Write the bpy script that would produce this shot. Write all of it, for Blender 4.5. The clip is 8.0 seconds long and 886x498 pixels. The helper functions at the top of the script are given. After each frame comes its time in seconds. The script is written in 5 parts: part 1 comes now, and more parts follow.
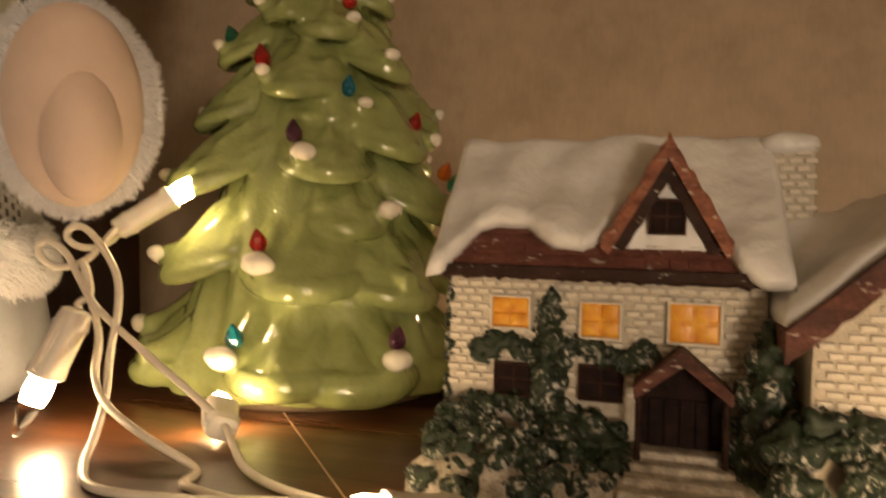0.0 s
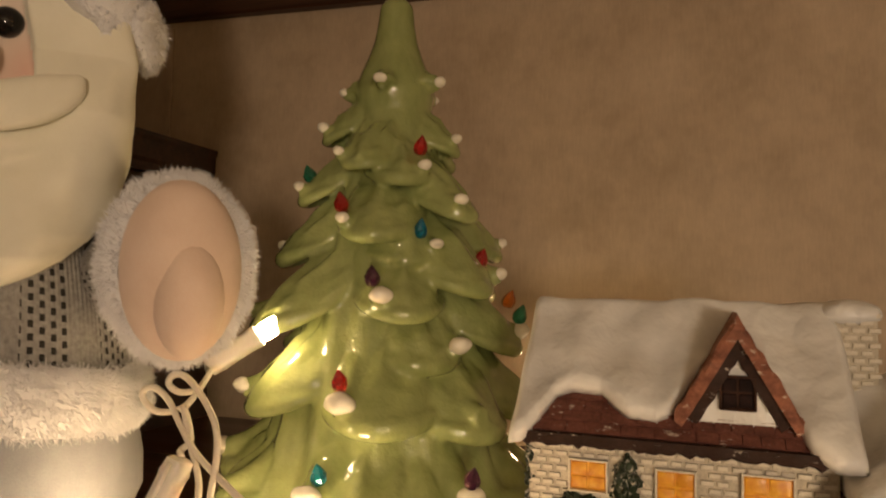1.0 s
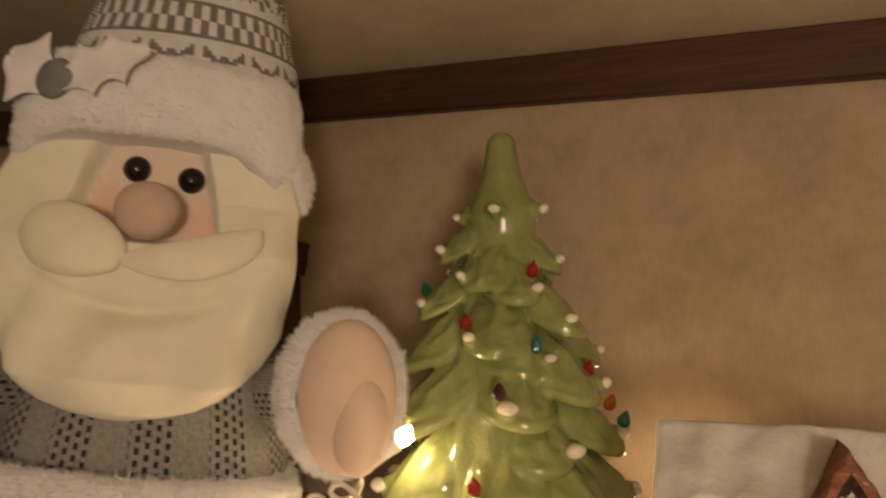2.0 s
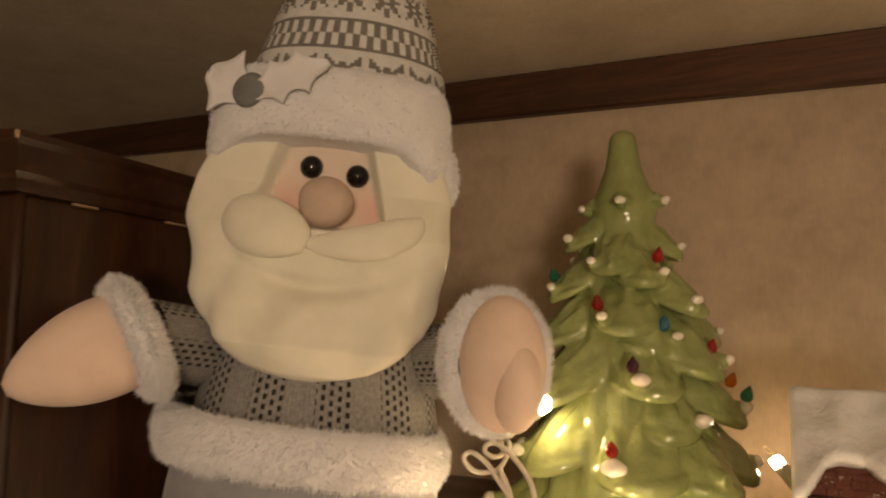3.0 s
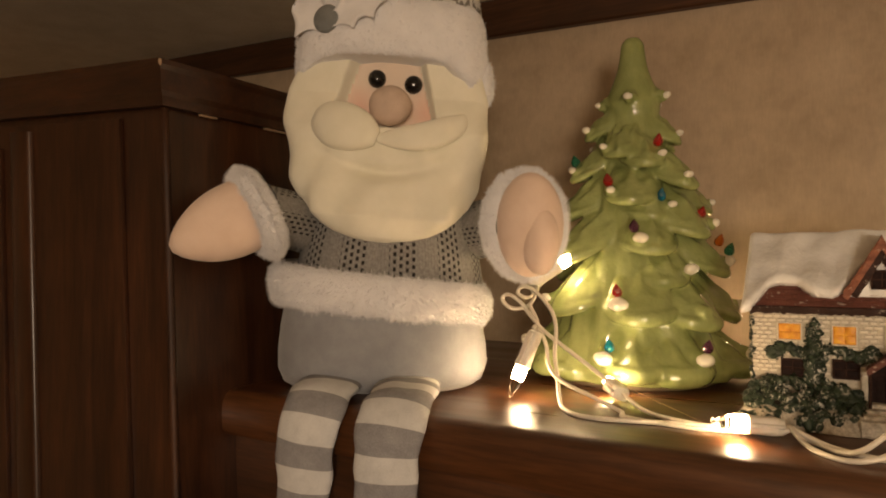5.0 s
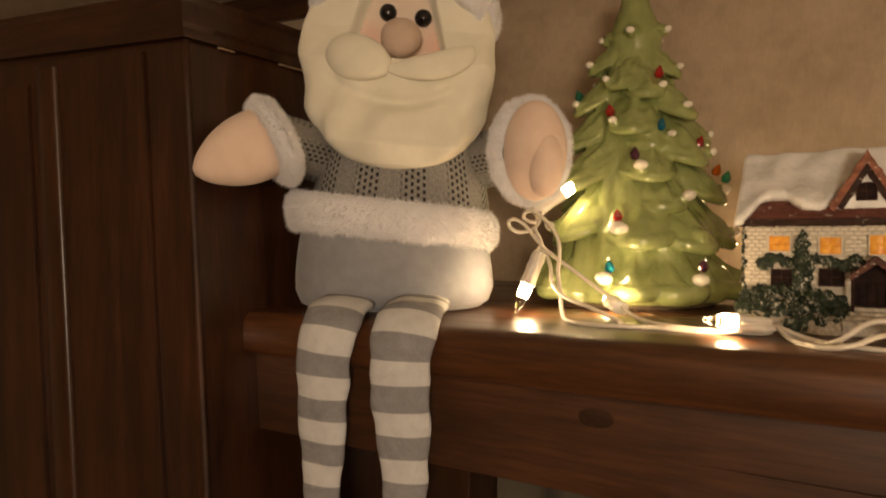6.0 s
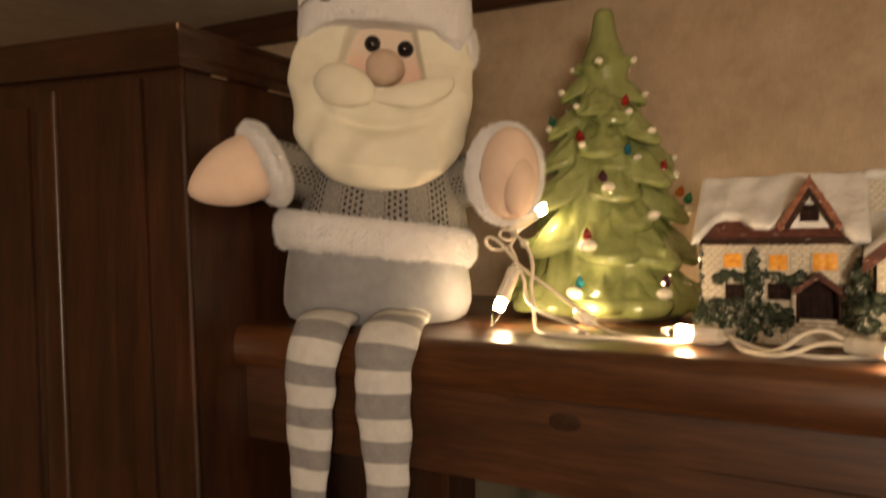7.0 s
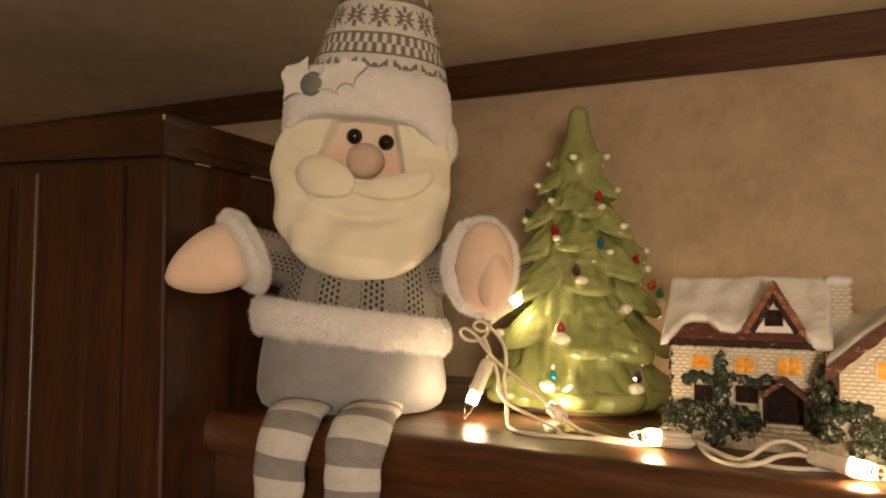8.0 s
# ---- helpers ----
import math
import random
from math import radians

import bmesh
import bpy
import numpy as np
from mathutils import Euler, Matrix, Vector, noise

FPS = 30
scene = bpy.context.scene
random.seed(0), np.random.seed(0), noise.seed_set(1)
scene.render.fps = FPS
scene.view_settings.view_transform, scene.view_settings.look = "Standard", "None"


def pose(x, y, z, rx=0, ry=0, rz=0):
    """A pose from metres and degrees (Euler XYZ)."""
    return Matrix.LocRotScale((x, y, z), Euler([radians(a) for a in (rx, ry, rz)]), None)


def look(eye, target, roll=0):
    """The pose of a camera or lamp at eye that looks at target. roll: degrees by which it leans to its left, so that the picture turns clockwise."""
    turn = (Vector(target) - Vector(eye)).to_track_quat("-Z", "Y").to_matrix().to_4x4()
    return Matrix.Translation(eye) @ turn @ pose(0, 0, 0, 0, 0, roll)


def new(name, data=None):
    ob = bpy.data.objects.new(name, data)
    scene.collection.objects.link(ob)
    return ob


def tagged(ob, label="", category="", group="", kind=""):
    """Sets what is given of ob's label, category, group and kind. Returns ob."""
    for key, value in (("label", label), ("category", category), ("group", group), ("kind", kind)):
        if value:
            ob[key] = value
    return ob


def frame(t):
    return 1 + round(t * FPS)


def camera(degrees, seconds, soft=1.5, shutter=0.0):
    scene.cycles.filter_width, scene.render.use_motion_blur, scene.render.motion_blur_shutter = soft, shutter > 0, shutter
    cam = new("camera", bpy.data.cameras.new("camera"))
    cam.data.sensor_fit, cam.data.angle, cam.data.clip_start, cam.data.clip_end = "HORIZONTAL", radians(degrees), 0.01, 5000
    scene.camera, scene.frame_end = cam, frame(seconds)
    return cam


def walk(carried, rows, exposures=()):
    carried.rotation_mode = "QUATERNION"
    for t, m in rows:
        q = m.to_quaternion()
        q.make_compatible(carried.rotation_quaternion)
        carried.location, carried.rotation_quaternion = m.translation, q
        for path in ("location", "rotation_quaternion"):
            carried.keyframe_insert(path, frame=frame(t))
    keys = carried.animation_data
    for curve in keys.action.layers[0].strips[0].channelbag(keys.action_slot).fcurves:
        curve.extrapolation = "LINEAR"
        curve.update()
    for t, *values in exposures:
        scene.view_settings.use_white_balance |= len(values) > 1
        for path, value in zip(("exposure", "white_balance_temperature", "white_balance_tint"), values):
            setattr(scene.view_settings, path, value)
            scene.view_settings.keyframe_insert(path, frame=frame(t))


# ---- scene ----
cam = camera(65.8, 8.0, soft=1.9, shutter=0.4)
PATH = [
    (0, (0.0249, 0.0379, 0.0735), (-0.5497, 1.9534, 0.0491), 1.50),
    (0.5, (0.0126, 0.0280, 0.0929), (-0.6313, 1.9208, 0.1441), 1.50),
    (1, (0.0167, 0.0154, 0.1119), (-0.6665, 1.8910, 0.2345), 1.07),
    (1.2, (0.0134, 0.0049, 0.1190), (-0.6367, 1.8924, 0.2456), 0.79),
    (1.5, (0.0084, -0.0108, 0.1297), (-0.6909, 1.8550, 0.3028), 0.38),
    (2, (-0.0109, -0.0476, 0.1478), (-0.7614, 1.7903, 0.3906), 0.47),
    (2.2, (-0.0191, -0.0617, 0.1478), (-0.7970, 1.7604, 0.4210), 0.48),
    (3.3, (-0.0343, -0.1218, 0.1264), (-0.9960, 1.6136, 0.3780), 1.20),
    (3.5, (-0.0277, -0.1388, 0.1376), (-1.0083, 1.5856, 0.3921), 1.18),
    (3.7, (-0.0205, -0.1554, 0.1272), (-0.9948, 1.5686, 0.4120), 0.77),
    (3.8, (-0.0169, -0.1636, 0.1220), (-0.9944, 1.5622, 0.3813), 0.56),
    (4, (-0.0097, -0.1802, 0.1116), (-0.9967, 1.5504, 0.2868), 0.15),
    (4.2, (0.0072, -0.1963, 0.1027), (-1.0011, 1.5271, 0.2189), -0.03),
    (5.3, (0.0233, -0.1954, 0.0885), (-1.0324, 1.5033, 0.0969), -0.54),
    (5.5, (0.0207, -0.1995, 0.0765), (-1.0317, 1.5012, 0.0634), -0.46),
    (6, (0.0328, -0.2193, 0.0623), (-1.0297, 1.4741, 0.0048), -0.50),
    (6.3, (0.0384, -0.2288, 0.0516), (-1.0195, 1.4654, -0.0512), -0.52),
    (6.5, (0.0421, -0.2351, 0.0444), (-1.0258, 1.4531, -0.0531), -0.53),
    (6.7, (0.0460, -0.2393, 0.0524), (-1.0258, 1.4442, -0.1010), -0.52),
    (6.8, (0.0479, -0.2414, 0.0565), (-1.0249, 1.4420, -0.1188), -0.51),
    (6.9, (0.0499, -0.2435, 0.0605), (-0.9912, 1.4625, -0.0256), -0.51),
    (7, (0.0518, -0.2456, 0.0645), (-0.9698, 1.4738, 0.0497), -0.50),
    (7.2, (0.0525, -0.2480, 0.0713), (-0.9478, 1.4820, 0.1318), -0.10),
    (7.5, (0.0535, -0.2515, 0.0816), (-0.9356, 1.4833, 0.1925), 0.50),
    (7.7, (0.0569, -0.2505, 0.0841), (-0.9161, 1.4900, 0.2409), 0.58),
    (8, (0.0619, -0.2489, 0.0878), (-0.9179, 1.4870, 0.2515), 0.71),
]
walk(cam, [(t, look(eye, target, roll)) for t, eye, target, roll in PATH], [(0.0, -0.42), (0.5, -0.40), (1.5, -0.30), (2.5, -0.22), (4.0, -0.15), (6.8, -0.06), (8.0, 0.0)])

# ---- light ----
world = bpy.data.worlds.new("world")
scene.world = world
world.use_nodes = True
world.node_tree.nodes["Background"].inputs["Color"].default_value = (1.0, 0.72, 0.45, 1)
world.node_tree.nodes["Background"].inputs["Strength"].default_value = 0.02


def lamp(name, kind, place, target, energy, colour, size):
    data = bpy.data.lights.new(name, kind)
    data.energy, data.color = energy, colour
    if kind == "AREA":
        data.shape, data.size = "DISK", size
    else:
        data.shadow_soft_size = size
    ob = new(name, data)
    ob.matrix_world = look(place, target)
    return ob


WARM = (1.0, 0.765, 0.545)
lamp("room_lamp", "POINT", (0.42, -0.88, 0.04), (0, 0, 0), 22.5, WARM, 0.08)


# ---- materials ----
class Nodes:
    def __init__(self, name):
        self.m = bpy.data.materials.new(name)
        self.m.use_nodes = True
        self.t = self.m.node_tree
        self.bsdf = self.t.nodes["Principled BSDF"]
        self.co = self.t.nodes.new("ShaderNodeTexCoord")

    def add(self, kind, **inputs):
        n = self.t.nodes.new(kind)
        for k, v in inputs.items():
            self.put(n.inputs[k], v)
        return n

    def put(self, socket, v):
        if isinstance(v, bpy.types.NodeSocket):
            self.t.links.new(v, socket)
        elif isinstance(v, tuple) and len(v) == 3 and socket.type == "RGBA":
            socket.default_value = (*v, 1)
        else:
            socket.default_value = v

    def math(self, op, a, b=0.0):
        n = self.t.nodes.new("ShaderNodeMath")
        n.operation = op
        self.put(n.inputs[0], a)
        self.put(n.inputs[1], b)
        return n.outputs[0]

    def coords(self, stretch=(1, 1, 1), which="Object"):
        n = self.t.nodes.new("ShaderNodeMapping")
        self.put(n.inputs["Vector"], self.co.outputs[which])
        n.inputs["Scale"].default_value = stretch
        return n.outputs["Vector"]

    def noise(self, scale, detail=4.0, rough=0.55, vector=None, distortion=0.0):
        n = self.add("ShaderNodeTexNoise", Scale=scale, Detail=detail, Roughness=rough, Distortion=distortion)
        self.put(n.inputs["Vector"], vector or self.co.outputs["Object"])
        return n.outputs["Fac"]

    def ramp(self, fac, *stops):
        n = self.t.nodes.new("ShaderNodeValToRGB")
        self.put(n.inputs["Fac"], fac)
        e = n.color_ramp.elements
        while len(e) < len(stops):
            e.new(0.5)
        for el, (p, c) in zip(e, stops):
            el.position, el.color = p, (*c, 1) if isinstance(c, tuple) else (c, c, c, 1)
        return n.outputs["Color"]

    def mix(self, fac, a, b, blend="MIX"):
        n = self.t.nodes.new("ShaderNodeMix")
        n.data_type, n.blend_type = "RGBA", blend
        self.put(n.inputs["Factor"], fac)
        self.put(n.inputs["A"], a)
        self.put(n.inputs["B"], b)
        return n.outputs["Result"]

    def finish(self, colour, rough=0.5, bump=None, strength=0.3, distance=0.001, **more):
        self.put(self.bsdf.inputs["Base Color"], colour)
        self.put(self.bsdf.inputs["Roughness"], rough)
        for k, v in more.items():
            self.put(self.bsdf.inputs[k.replace("_", " ")], v)
        if bump is not None:
            n = self.add("ShaderNodeBump", Height=bump, Strength=strength, Distance=distance)
            self.put(self.bsdf.inputs["Normal"], n.outputs["Normal"])
        return self.m


def mottled(name, a, b, scale, rough=0.7, fine=900, strength=0.3, distance=0.0008, vary=0.25, **more):
    """Two colours in patches, with a fine grain over them."""
    n = Nodes(name)
    patch = n.ramp(n.noise(scale, 3), (0.35, a), (0.68, b))
    grain = n.noise(fine, 3)
    col = n.mix(vary, patch, n.ramp(grain, (0.3, 0.25), (0.7, 0.95)), "OVERLAY")
    rg = n.ramp(n.noise(scale * 2.3, 3), (0.3, max(0.0, rough - 0.08)), (0.7, min(1.0, rough + 0.08)))
    return n.finish(col, rg, grain, strength, distance, **more)


def wood(name, dark, light, stretch, rough=0.36, coat=0.25):
    n = Nodes(name)
    v = n.coords(stretch)
    grain = n.noise(55, 6, 0.62, v, 0.6)
    pores = n.noise(420, 3, 0.6, v)
    col = n.ramp(grain, (0.30, dark), (0.52, tuple(0.5 * (x + y) for x, y in zip(dark, light))), (0.74, light))
    col = n.mix(0.35, col, n.ramp(pores, (0.35, 0.12), (0.62, 0.75)), "OVERLAY")
    blotch = n.noise(9, 3)
    col = n.mix(0.45, col, n.ramp(blotch, (0.35, 0.28), (0.7, 0.72)), "OVERLAY")
    rg = n.ramp(n.noise(30, 4, 0.6, v), (0.3, rough - 0.07), (0.7, rough + 0.12))
    return n.finish(col, rg, pores, 0.12, 0.0004, Coat_Weight=coat, Coat_Roughness=0.26)


DARK, LIGHT = (0.018, 0.0058, 0.0021), (0.060, 0.0205, 0.0070)
WOOD_Z = wood("cherry_wood_upright", DARK, LIGHT, (1.0, 1.0, 0.09))
WOOD_BEAD = wood("worn_bead_wood", DARK, (0.080, 0.030, 0.0110), (1.0, 1.0, 0.09), 0.62, 0.0)
WOOD_X = wood("cherry_wood_level", DARK, LIGHT, (0.09, 1.0, 1.0))
WOOD_Y = wood("cherry_wood_deep", DARK, LIGHT, (1.0, 0.09, 1.0))
WOOD_BOARD = wood("shelf_board_wood", (0.030, 0.0105, 0.0036), (0.098, 0.037, 0.0128), (0.07, 1.0, 1.0), 0.50, 0.08)
WOOD_TOP = wood("varnished_shelf_wood", (0.042, 0.0145, 0.0050), (0.120, 0.046, 0.0160), (0.08, 1.0, 1.0), 0.33, 0.25)
TRIM = wood("trim_wood", (0.040, 0.0145, 0.0055), (0.105, 0.041, 0.0155), (0.06, 1.0, 1.0), 0.45, 0.1)


def wallpaper():
    n = Nodes("beige_wallpaper")
    cloud = n.noise(16, 4, 0.6)
    mid = n.noise(75, 4, 0.6)
    weave = n.noise(700, 3, 0.6, n.coords((1, 1, 0.16)))
    col = n.ramp(cloud, (0.3, (0.40, 0.305, 0.205)), (0.72, (0.54, 0.425, 0.30)))
    col = n.mix(0.16, col, n.ramp(mid, (0.3, 0.3), (0.7, 0.72)), "OVERLAY")
    col = n.mix(0.09, col, n.ramp(weave, (0.3, 0.25), (0.7, 0.8)), "OVERLAY")
    return n.finish(col, 0.62, weave, 0.10, 0.0004)


WALL = wallpaper()
CEILING = mottled("ceiling_board", (0.70, 0.60, 0.44), (0.80, 0.70, 0.53), 22, 0.7, 320, 0.35, 0.0012, 0.18)
FLOOR = mottled("brown_carpet", (0.16, 0.11, 0.07), (0.22, 0.16, 0.11), 18, 0.9, 600, 0.5, 0.003)
# beige lowered to a dark tone that carries the shade below the shelf
CURTAIN = mottled("shaded_beige_cloth", (0.062, 0.055, 0.038), (0.092, 0.081, 0.059), 24, 0.85, 1500, 0.4, 0.0006)

FUR = mottled("white_fur", (0.775, 0.775, 0.795), (0.84, 0.84, 0.86), 60, 0.9, 1400, 0.4, 0.001, 0.12, Sheen_Weight=0.35)
CREAM = mottled("cream_fleece", (0.79, 0.77, 0.635), (0.85, 0.825, 0.695), 50, 0.92, 2200, 0.35, 0.0005, 0.12, Sheen_Weight=0.2)
PEACH = mottled("peach_fleece", (0.76, 0.585, 0.475), (0.82, 0.645, 0.535), 60, 0.9, 2200, 0.3, 0.0005, 0.12, Sheen_Weight=0.2)
NOSE = mottled("tan_fleece", (0.54, 0.415, 0.335), (0.60, 0.465, 0.38), 90, 0.9, 2200, 0.3, 0.0005, 0.15)
GREY = mottled("grey_plush", (0.250, 0.262, 0.290), (0.298, 0.312, 0.342), 70, 0.9, 2400, 0.35, 0.0005, 0.2, Sheen_Weight=0.3)
SOCK_GREY = mottled("grey_rib_knit", (0.235, 0.238, 0.258), (0.29, 0.293, 0.313), 120, 0.9, 1500, 0.45, 0.0008, 0.3)
SOCK_CREAM = mottled("cream_rib_knit", (0.56, 0.575, 0.590), (0.64, 0.655, 0.670), 120, 0.9, 1500, 0.45, 0.0008, 0.2)
HAT_DARK = mottled("grey_yarn", (0.17, 0.16, 0.145), (0.22, 0.21, 0.19), 200, 0.9, 1800, 0.5, 0.0008, 0.3)
HAT_LIGHT = mottled("white_yarn", (0.61, 0.615, 0.595), (0.70, 0.70, 0.68), 200, 0.9, 1800, 0.5, 0.0008, 0.25)
BLACK = mottled("black_bead", (0.006, 0.005, 0.005), (0.010, 0.009, 0.009), 40, 0.12, 400, 0.02)
BUTTON = mottled("grey_felt", (0.17, 0.18, 0.18), (0.21, 0.22, 0.22), 100, 0.9, 2000, 0.4)


def face_cloth():
    n = Nodes("pink_cheek_fleece")
    dye = 0.0
    for cheek in ((-0.2992, 0.2087, 0.2070), (-0.2542, 0.2327, 0.2020)):
        far = n.t.nodes.new("ShaderNodeVectorMath")
        far.operation = "DISTANCE"
        n.put(far.inputs[0], n.co.outputs["Object"])
        far.inputs[1].default_value = cheek
        dye = n.math("ADD", n.ramp(far.outputs["Value"], (0.004, 1.0), (0.021, 0.0)), dye)
    dye = n.math("MULTIPLY", dye, n.math("ADD", n.noise(60, 3), 0.35))
    blush = n.mix(n.math("MINIMUM", dye, 1.0), (0.81, 0.68, 0.57), (0.78, 0.47, 0.38))
    grain = n.noise(2200, 3)
    return n.finish(blush, 0.9, grain, 0.3, 0.0005)


FACE = face_cloth()


def sweater():
    """A grey knit with ribs and columns of eyelets, laid out by the stitch."""
    n = Nodes("grey_eyelet_knit")
    sep = n.add("ShaderNodeSeparateXYZ")
    n.put(sep.inputs[0], n.co.outputs["UV"])
    u, v = sep.outputs[0], sep.outputs[1]
    fu, fv = n.math("FRACT", u), n.math("FRACT", n.math("ADD", v, n.math("MULTIPLY", n.math("FLOOR", u), 0.5)))
    group = n.math("GREATER_THAN", n.math("FRACT", n.math("DIVIDE", u, 8.0)), 0.45)
    hole_u = n.math("LESS_THAN", n.math("ABSOLUTE", n.math("SUBTRACT", fu, 0.5)), 0.24)
    hole_v = n.math("LESS_THAN", n.math("ABSOLUTE", n.math("SUBTRACT", fv, 0.5)), 0.27)
    hole = n.math("MULTIPLY", n.math("MULTIPLY", hole_u, hole_v), group)
    rib = n.math("ABSOLUTE", n.math("SUBTRACT", n.math("FRACT", n.math("MULTIPLY", u, 2.0)), 0.5))
    yarn = n.noise(500, 4)
    col = n.ramp(yarn, (0.3, (0.20, 0.195, 0.19)), (0.7, (0.32, 0.315, 0.305)))
    col = n.mix(hole, col, (0.018, 0.016, 0.014))
    height = n.math("SUBTRACT", n.math("ADD", rib, n.math("MULTIPLY", yarn, 0.6)), n.math("MULTIPLY", hole, 1.6))
    return n.finish(col, 0.92, height, 0.6, 0.0012)


KNIT = sweater()


def glaze():
    """Green ceramic glaze that runs thin and pale over ridges."""
    n = Nodes("green_ceramic_glaze")
    pool = n.noise(34, 4, 0.6)
    run = n.noise(140, 4, 0.6, n.coords((1, 1, 0.3)))
    col = n.ramp(pool, (0.3, (0.228, 0.272, 0.094)), (0.7, (0.318, 0.362, 0.142)))
    col = n.mix(0.25, col, n.ramp(run, (0.3, 0.30), (0.7, 0.70)), "OVERLAY")
    speck = n.ramp(n.noise(420, 2), (0.74, 0.0), (0.80, 1.0))
    col = n.mix(n.math("MULTIPLY", speck, 0.4), col, (0.03, 0.04, 0.012))
    return n.finish(col, 0.08, n.noise(250, 2), 0.50, 0.0012, Coat_Weight=0.6, Coat_Roughness=0.06, Specular_IOR_Level=0.6)


GLAZE = glaze()
SNOW_GLAZE = mottled("white_ceramic_glaze", (0.74, 0.70, 0.58), (0.82, 0.79, 0.68), 90, 0.22, 500, 0.1, 0.0006, 0.12, Coat_Weight=0.3)
# foot colour taken down to hold the shade under the tree's skirt
UNGLAZED_SHADED = mottled("bare_ceramic", (0.10, 0.075, 0.045), (0.15, 0.11, 0.07), 90, 0.8, 900, 0.3)


def jewel(name, colour):
    n = Nodes(name)
    col = n.ramp(n.noise(160, 2), (0.3, tuple(c * 0.6 for c in colour)), (0.7, colour))
    return n.finish(col, 0.08, None, Transmission_Weight=0.55, IOR=1.45, Coat_Weight=0.4)


JEWEL = {"red": jewel("red_plastic", (0.62, 0.03, 0.025)), "blue": jewel("blue_plastic", (0.01, 0.26, 0.42)), "teal": jewel("teal_plastic", (0.01, 0.34, 0.44)),
         "green": jewel("green_plastic", (0.03, 0.32, 0.18)), "purple": jewel("purple_plastic", (0.13, 0.035, 0.08)), "orange": jewel("orange_plastic", (0.80, 0.22, 0.02))}

PLASTIC = mottled("white_plastic", (0.70, 0.66, 0.58), (0.76, 0.72, 0.64), 120, 0.35, 900, 0.08, 0.0004, 0.1, Subsurface_Weight=0.25, Subsurface_Radius=(0.004, 0.003, 0.002))
WIRE = mottled("white_cable_sheath", (0.66, 0.60, 0.50), (0.74, 0.68, 0.58), 150, 0.40, 900, 0.15, 0.0004, 0.12)


def glowing(name, colour, strength):
    n = Nodes(name)
    n.put(n.bsdf.inputs["Emission Color"], colour)
    n.put(n.bsdf.inputs["Emission Strength"], strength)
    return n.finish((0.9, 0.85, 0.7), 0.15)


GLOW = glowing("lit_lamp_glass", (1.0, 0.68, 0.36), 235.0)


def clear_glass():
    n = Nodes("clear_lamp_glass")
    return n.finish((1.0, 0.96, 0.88), 0.05, None, Transmission_Weight=1.0, IOR=1.3)


GLASS = clear_glass()

def chipped(name, dark, light, bare, rare):
    """Brushed paint in streaks, worn through to pale clay in small flecks."""
    n = Nodes(name)
    col = n.ramp(n.noise(150, 4, 0.65, n.coords((0.5, 1, 1.6))), (0.34, dark), (0.68, light))
    grain = n.noise(800, 3)
    col = n.mix(0.3, col, n.ramp(grain, (0.3, 0.25), (0.7, 0.95)), "OVERLAY")
    worn = n.ramp(n.noise(300, 4, 0.7, n.coords((0.45, 1, 1.5))), (rare, 0.0), (rare + 0.03, 1.0))
    col = n.mix(n.math("MULTIPLY", worn, 0.8), col, bare)
    return n.finish(col, n.ramp(n.noise(120, 3), (0.3, 0.5), (0.7, 0.75)), n.noise(420, 4), 0.6, 0.0006, Specular_IOR_Level=0.2)


SNOW = mottled("painted_snow", (0.66, 0.66, 0.65), (0.78, 0.78, 0.77), 70, 0.36, 90, 0.7, 0.0026, 0.12)
BRICK = mottled("white_painted_brick", (0.60, 0.55, 0.45), (0.72, 0.67, 0.57), 260, 0.7, 1500, 0.5, 0.0003, 0.25)
MORTAR = mottled("grey_mortar_paint", (0.44, 0.40, 0.32), (0.55, 0.50, 0.41), 260, 0.8, 1500, 0.4, 0.0003, 0.3)
PORCH = chipped("dark_porch_paint", (0.055, 0.023, 0.018), (0.120, 0.048, 0.035), (0.50, 0.43, 0.36), 0.62)
ROOF = chipped("red_brown_roof_paint", (0.110, 0.043, 0.034), (0.20, 0.080, 0.060), (0.56, 0.50, 0.44), 0.63)
BARGE = chipped("rust_roof_paint", (0.13, 0.050, 0.034), (0.29, 0.120, 0.074), (0.58, 0.50, 0.42), 0.62)
EAVE = chipped("dark_brown_paint", (0.022, 0.0105, 0.0075), (0.036, 0.016, 0.011), (0.52, 0.47, 0.40), 0.635)
DARK_TRIM = mottled("dark_frame_paint", (0.022, 0.0105, 0.0075), (0.044, 0.021, 0.014), 200, 0.75, 900, 0.4, 0.0003, 0.3, Specular_IOR_Level=0.15)
PANE_LIT = mottled("amber_window_paint", (0.66, 0.27, 0.018), (0.82, 0.40, 0.035), 180, 0.36, 300, 0.5, 0.0006, 0.35)
PANE_DARK = mottled("dark_window_paint", (0.010, 0.006, 0.006), (0.024, 0.012, 0.011), 180, 0.85, 900, 0.1, 0.0003, 0.2, Specular_IOR_Level=0.15)
STONE = mottled("grey_stone_paint", (0.28, 0.25, 0.20), (0.54, 0.50, 0.43), 240, 0.75, 1200, 0.5, 0.0005, 0.4)


